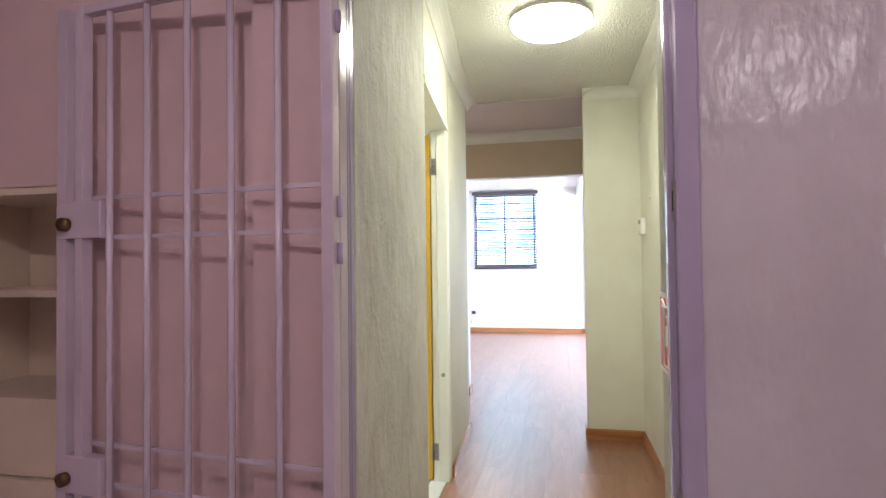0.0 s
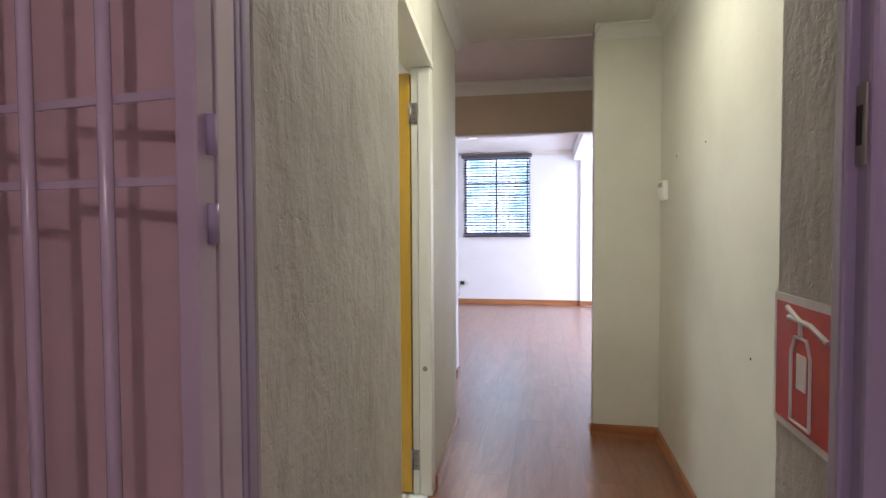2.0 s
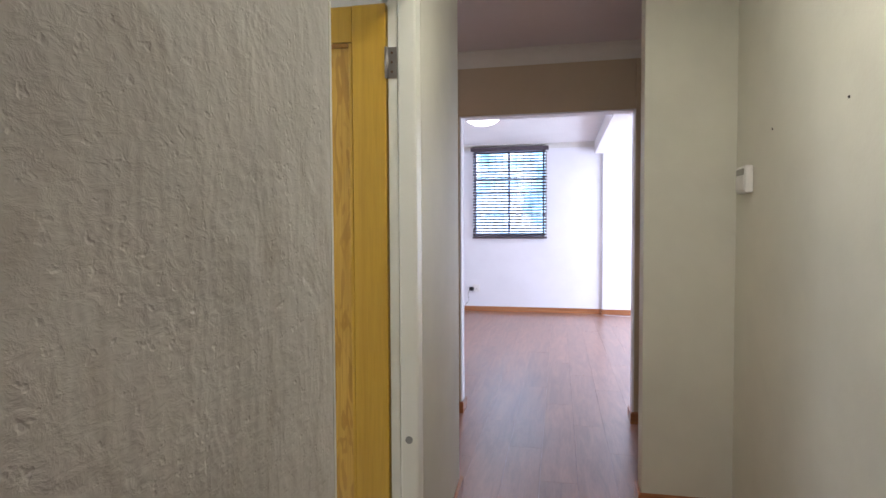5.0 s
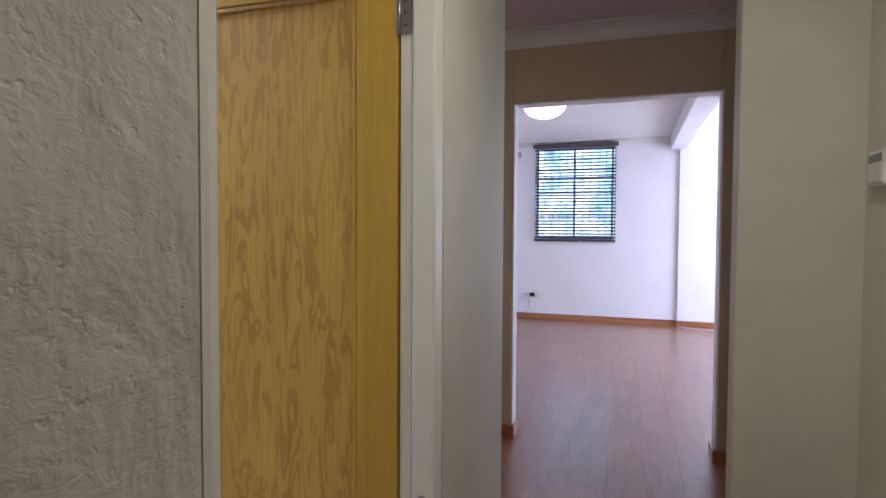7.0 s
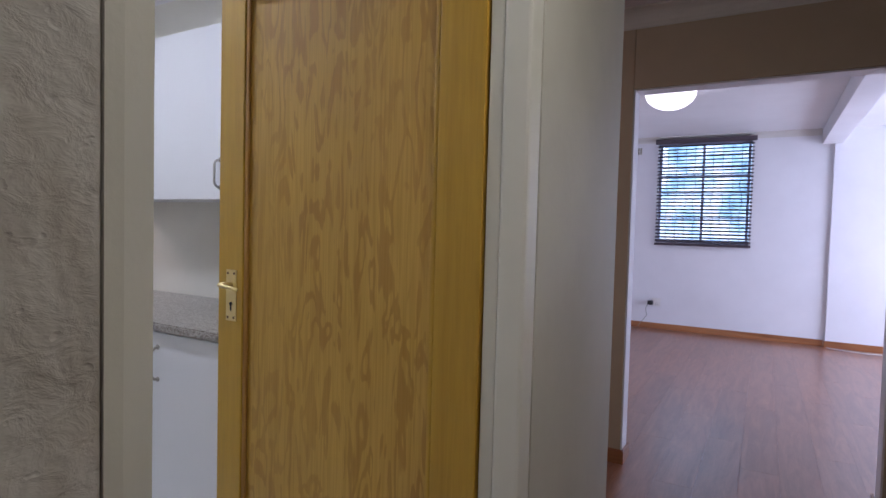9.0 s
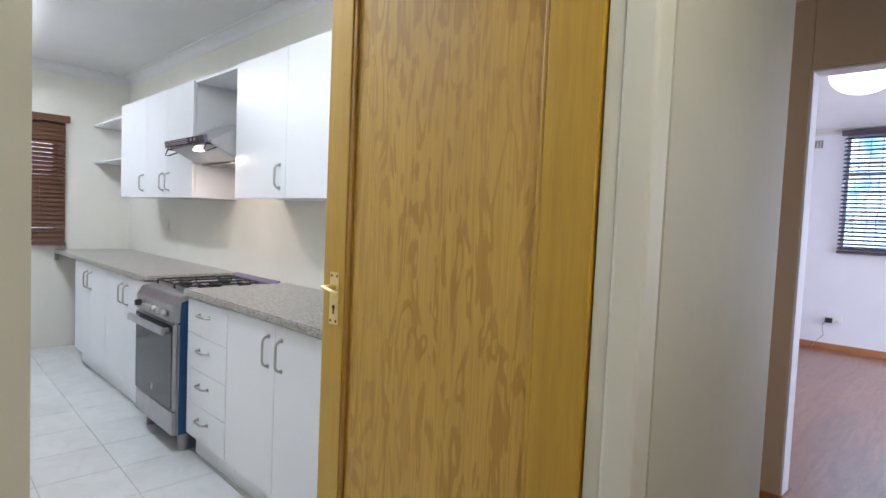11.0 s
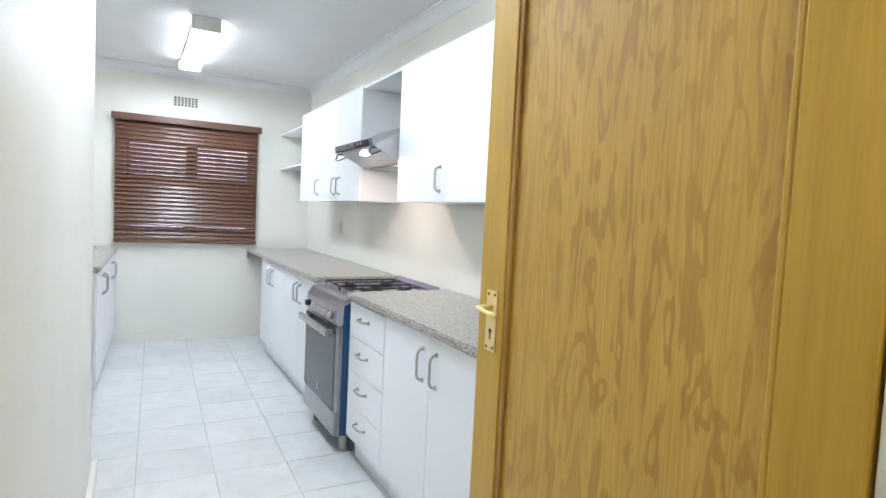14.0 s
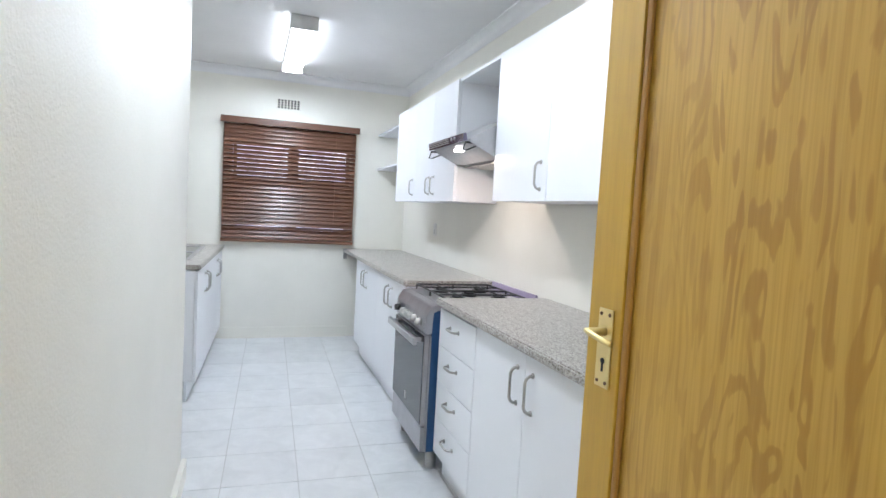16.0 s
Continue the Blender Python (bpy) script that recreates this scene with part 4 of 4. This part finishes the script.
wall_unit((-3.125, 3.742, 1.395), 1.12, 2, "white melamine two-door wall cabinet above the drawers", "rr")
top_board = thing("hood_top_board", (-3.74, 3.75, 2.128), "white melamine board bridging the gap over the hood", "shelf board")
boxpart("board", (0.001, 0.613, 0, 0.29, 0, 0.018), M["melamine"], top_board, 0.001)


def corner_shelves():
    s = thing("open_shelf", (-5.251, 3.742, 1.395), "white open shelves between cabinet and window wall", "shelf")
    for z in (0.315, 0.655):
        boxpart("shelf", (-0.857, -0.001, 0.004, 0.306, z, z + 0.016), M["melamine"], s, 0.001)


corner_shelves()


def extrude_x(bm, prof, x0, x1, bevel=0.0):
    """A profile of (y, z) swept from x0 to x1."""
    a = [bm.verts.new((x0, y, z)) for y, z in prof]
    b = [bm.verts.new((x1, y, z)) for y, z in prof]
    bm.faces.new(a)
    bm.faces.new(b[::-1])
    n = len(prof)
    for i in range(n):
        bm.faces.new((a[i], a[(i + 1) % n], b[(i + 1) % n], b[i]))
    if bevel:
        bmesh.ops.bevel(bm, geom=bm.edges[:], offset=bevel, segments=2, affect="EDGES")


def cooker_hood():
    h = thing("cooker_hood", (-3.735, 3.742, 1.62), "stainless steel cooker hood with a striped dark visor pulled out", "cooker hood")
    W = 0.60
    bm = bmesh.new()
    extrude_x(bm, [(-0.138, 0.068), (-0.138, 0.084), (0.128, 0.235), (0.305, 0.235), (0.305, -0.012), (0.02, -0.006)], 0, W, 0.003)
    part("body", bm, M["hood_steel"], h)
    bm = bmesh.new()
    extrude_x(bm, [(-0.172, 0.070), (-0.178, 0.108), (-0.160, 0.114), (-0.150, 0.074)], 0.002, W - 0.002, 0.002)
    visor = part("visor", bm, M["mauve_steel"], h, "dark polished visor with control strip")
    for k in range(3):
        bm = bmesh.new()
        z = 0.078 + 0.010 * k
        box(bm, 0.02, 0.37, -0.1795 - 0.0016 * k, -0.170, z, z + 0.004)
        part("stripe", bm, M["satin"], visor, "pale steel stripe")
    for x in (0.42, 0.47):
        bm = bmesh.new()
        disc(bm, (x, -0.176, 0.093), 0.008, 0.008, "y", 12)
        part("button", bm, M["satin"], visor)
    for x in (0.004, W - 0.014):
        boxpart("slide", (x, x + 0.010, -0.160, -0.075, 0.060, 0.069), M["black"], visor)
        bm = bmesh.new()
        tube(bm, [(x + 0.005, -0.158, 0.066), (x + 0.005, -0.172, 0.024), (x + 0.005, -0.150, 0.026), (x + 0.005, -0.100, 0.050)], 0.004, 6)
        part("visor_arm", bm, M["black"], visor)
    bm = bmesh.new()
    disc(bm, (0.35, -0.098, 0.047), 0.034, 0.012, "z", 18)
    part("bulb", bm, M["hood_glow"], h, "lit hood lamp")
    boxpart("filter", (0.03, W - 0.03, 0.05, 0.27, -0.018, -0.0105), M["satin"], h)


cooker_hood()


def stove():
    s = thing("gas_stove", (-3.668, 3.420, 0.0), "freestanding stainless steel gas stove with blue sides", "stove")
    W, D, H = 0.60, 0.60, 0.856
    boxpart("body", (0.003, W - 0.003, 0.016, D, 0.10, H - 0.03), M["blue"], s, 0.004, "blue film covered side panels")
    boxpart("front_frame", (0.002, W - 0.002, 0.004, 0.0155, 0.10, 0.699), M["stove_steel"], s, 0.002)
    bm = bmesh.new()
    extrude_x(bm, [(-0.018, 0.708), (-0.018, 0.80), (0.012, 0.848), (0.06, 0.856), (0.06, 0.83), (0.0155, 0.82), (0.0155, 0.708)], 0, W, 0.004)
    panel = part("control_panel", bm, M["stove_steel"], s)
    for x in (0.075, 0.20, 0.27, 0.34, 0.41, 0.50):
        bm = bmesh.new()
        disc(bm, (x, -0.034, 0.755), 0.021, 0.03, "y", 18, 0.017)
        part("knob", bm, M["black"] if x < 0.1 else M["satin"], panel, "", True)
    boxpart("hob_top", (0, W, 0.061, D, H - 0.029, H), M["stove_steel"], s, 0.006)
    boxpart("splash_back", (0.01, W - 0.01, D - 0.012, D, H + 0.001, H + 0.05), M["mauve"], s, 0.002)
    door = boxpart("oven_door", (0.006, W - 0.006, -0.020, 0.0035, 0.235, 0.703), M["stove_steel"], s, 0.004)
    boxpart("oven_window", (0.012, W - 0.012, -0.024, -0.0195, 0.243, 0.697), M["oven_glass"], door, 0.001, "smoked glass oven window")
    boxpart("badge", (0.285, 0.315, -0.0255, -0.0238, 0.285, 0.325), M["satin"], door)
    bm = bmesh.new()
    box(bm, 0.02, W - 0.02, -0.076, -0.054, 0.650, 0.688, 0.007)
    for x in (0.06, W - 0.06):
        box(bm, x - 0.012, x + 0.012, -0.055, -0.0238, 0.66, 0.68)
    part("oven_handle", bm, M["steel"], door, "flat steel oven handle")
    boxpart("drawer", (0.006, W - 0.006, -0.018, 0.0035, 0.103, 0.229), M["stove_steel"], s, 0.004)
    for x in (0.05, W - 0.05):
        for y in (0.06, D - 0.06):
            bm = bmesh.new()
            disc(bm, (x, y, 0.05), 0.028, 0.1, "z", 16)
            part("leg", bm, M["satin"], s, "", True)
    for cx, cy in ((0.16, 0.2), (0.16, 0.44), (0.44, 0.2), (0.44, 0.44), (0.30, 0.32)):
        bm = bmesh.new()
        disc(bm, (cx, cy, H + 0.008), 0.042, 0.014, "z", 18)
        disc(bm, (cx, cy, H + 0.019), 0.03, 0.008, "z", 18)
        part("burner", bm, M["black"], s)
    for x0, x1 in ((0.03, 0.295), (0.305, 0.57)):
        bm = bmesh.new()
        z = H + 0.028
        tube(bm, [(x0, 0.09, z), (x1, 0.09, z), (x1, D - 0.05, z), (x0, D - 0.05, z), (x0, 0.09, z)], 0.005, 6)
        for y in (0.2, 0.44):
            tube(bm, [(x0, y, z), (x1, y, z)], 0.0045, 6)
        tube(bm, [((x0 + x1) / 2, 0.09, z), ((x0 + x1) / 2, D - 0.05, z)], 0.0045, 6)
        for x in (x0, x1):
            for y in (0.09, 0.32, D - 0.05):
                tube(bm, [(x, y, H), (x, y, z + 0.003)], 0.0045, 6)
        part("pan_support", bm, M["black"], s, "black wire pan support")


stove()


def tube_lamp(at):
    t = thing("fluorescent_lamp", (*at, kit_z), "lit fluorescent ceiling lamp with a prismatic box diffuser", "ceiling lamp", "kitchen ceiling lamps")
    boxpart("base", (-0.66, 0.66, -0.075, 0.075, -0.03, 0), M["white_plastic"], t, 0.004)
    for x0, x1 in ((-0.675, -0.65), (0.65, 0.675)):
        boxpart("end_cap", (x0, x1, -0.09, 0.09, -0.09, 0), M["white_plastic"], t, 0.006)
    boxpart("diffuser", (-0.649, 0.649, -0.074, 0.074, -0.088, -0.031), M["tube_glow"], t, 0.012, "glowing diffuser box")


tube_lamp(TUBE)
tube_lamp(NEAR_TUBE)


def air_brick(at, turn):
    v = thing("air_vent", at, "cream air vent with a grid of square holes", "air vent", "air vents", turn)
    boxpart("plate", (-0.105, 0.105, -0.006, 0, -0.045, 0.045), M["vent"], v, 0.001)
    for i in range(7):
        for k in range(4):
            x, z = -0.09 + 0.03 * i, -0.033 + 0.022 * k
            boxpart("hole", (x - 0.009, x + 0.009, -0.0075, -0.0055, z - 0.0075, z + 0.0075), M["hole"], v)


air_brick((KX + 0.001, 2.855, 2.272), 90)
air_brick((-1.62, 10.109, 2.40), 0)
for y, z in ((3.18, 1.656), (2.612, 0.852), (3.733, 1.664)):
    bm = bmesh.new()
    disc(bm, (PX - 0.001, y, z), 0.004, 0.003, "x", 10)
    tagged(part("screw_hole", bm, M["hole"]), "tiny dark screw hole in the cream wall", "screw hole", "screw holes")

# ---- floor pieces ----
floor_ob = bpy.data.objects["floor"]
rng = random.Random(4)


def piece_mesh(name, w, l, t, bevel, mat):
    bm = bmesh.new()
    box(bm, -w / 2, w / 2, -l / 2, l / 2, -t, 0)
    if bevel:
        top = [e for e in bm.edges if min(v.co.z for v in e.verts) > -1e-5]
        bmesh.ops.bevel(bm, geom=top, offset=bevel, segments=1, affect="EDGES")
    return mesh_of(name, bm, mat)


PW, PL = 0.192, 1.285
lengths = {}


def plank(x, y0, y1):
    key = (PW, round(y1 - y0, 3))
    if key not in lengths:
        lengths[key] = piece_mesh("plank", key[0] - 0.0007, key[1] - 0.0007, 0.012, 0.0, M["plank"])
    ob = new("plank", lengths[key])
    ob.parent = floor_ob
    ob.location = (x + PW / 2, (y0 + y1) / 2, 0)


for i in range(-5, 23):
    x = -1.62 + PW * i
    lo = 1.36 if -0.50 < x < 0.74 else (4.16 if x < 3.0 else 5.46)
    off = (i * 0.43) % PL
    y = lo
    nxt = lo + (PL - off if PL - off > 0.25 else PL)
    while y < 10.1:
        end = min(nxt, 10.105)
        if end - y > 0.02:
            plank(x, y, end)
        y, nxt = end, end + PL

kf = bpy.data.objects["kitchen_floor"]
TS, SKEW = 0.348, -0.026
turn = Matrix.Translation((-3.11, 2.465, 0)) @ Matrix.Rotation(SKEW, 4, "Z")
tile_sizes = {}
for i in range(-9, 8):
    for k in range(-3, 5):
        x0, y0, x1, y1 = TS * i, TS * k, TS * (i + 1), TS * (k + 1)
        x1, x0 = min(x1, 2.53), max(x0, -3.02)
        if x1 - x0 < 0.02 or (x0 > -0.2 and y1 < -0.2):
            continue
        key = (round(x1 - x0, 3), round(y1 - y0, 3))
        if key not in tile_sizes:
            tile_sizes[key] = piece_mesh("tile", key[0] - 0.004, key[1] - 0.004, 0.004, 0.001, M["tile"])
        ob = new("tile", tile_sizes[key])
        ob.parent = kf
        ob.matrix_basis = turn @ Matrix.Translation(((x0 + x1) / 2, (y0 + y1) / 2, 0))
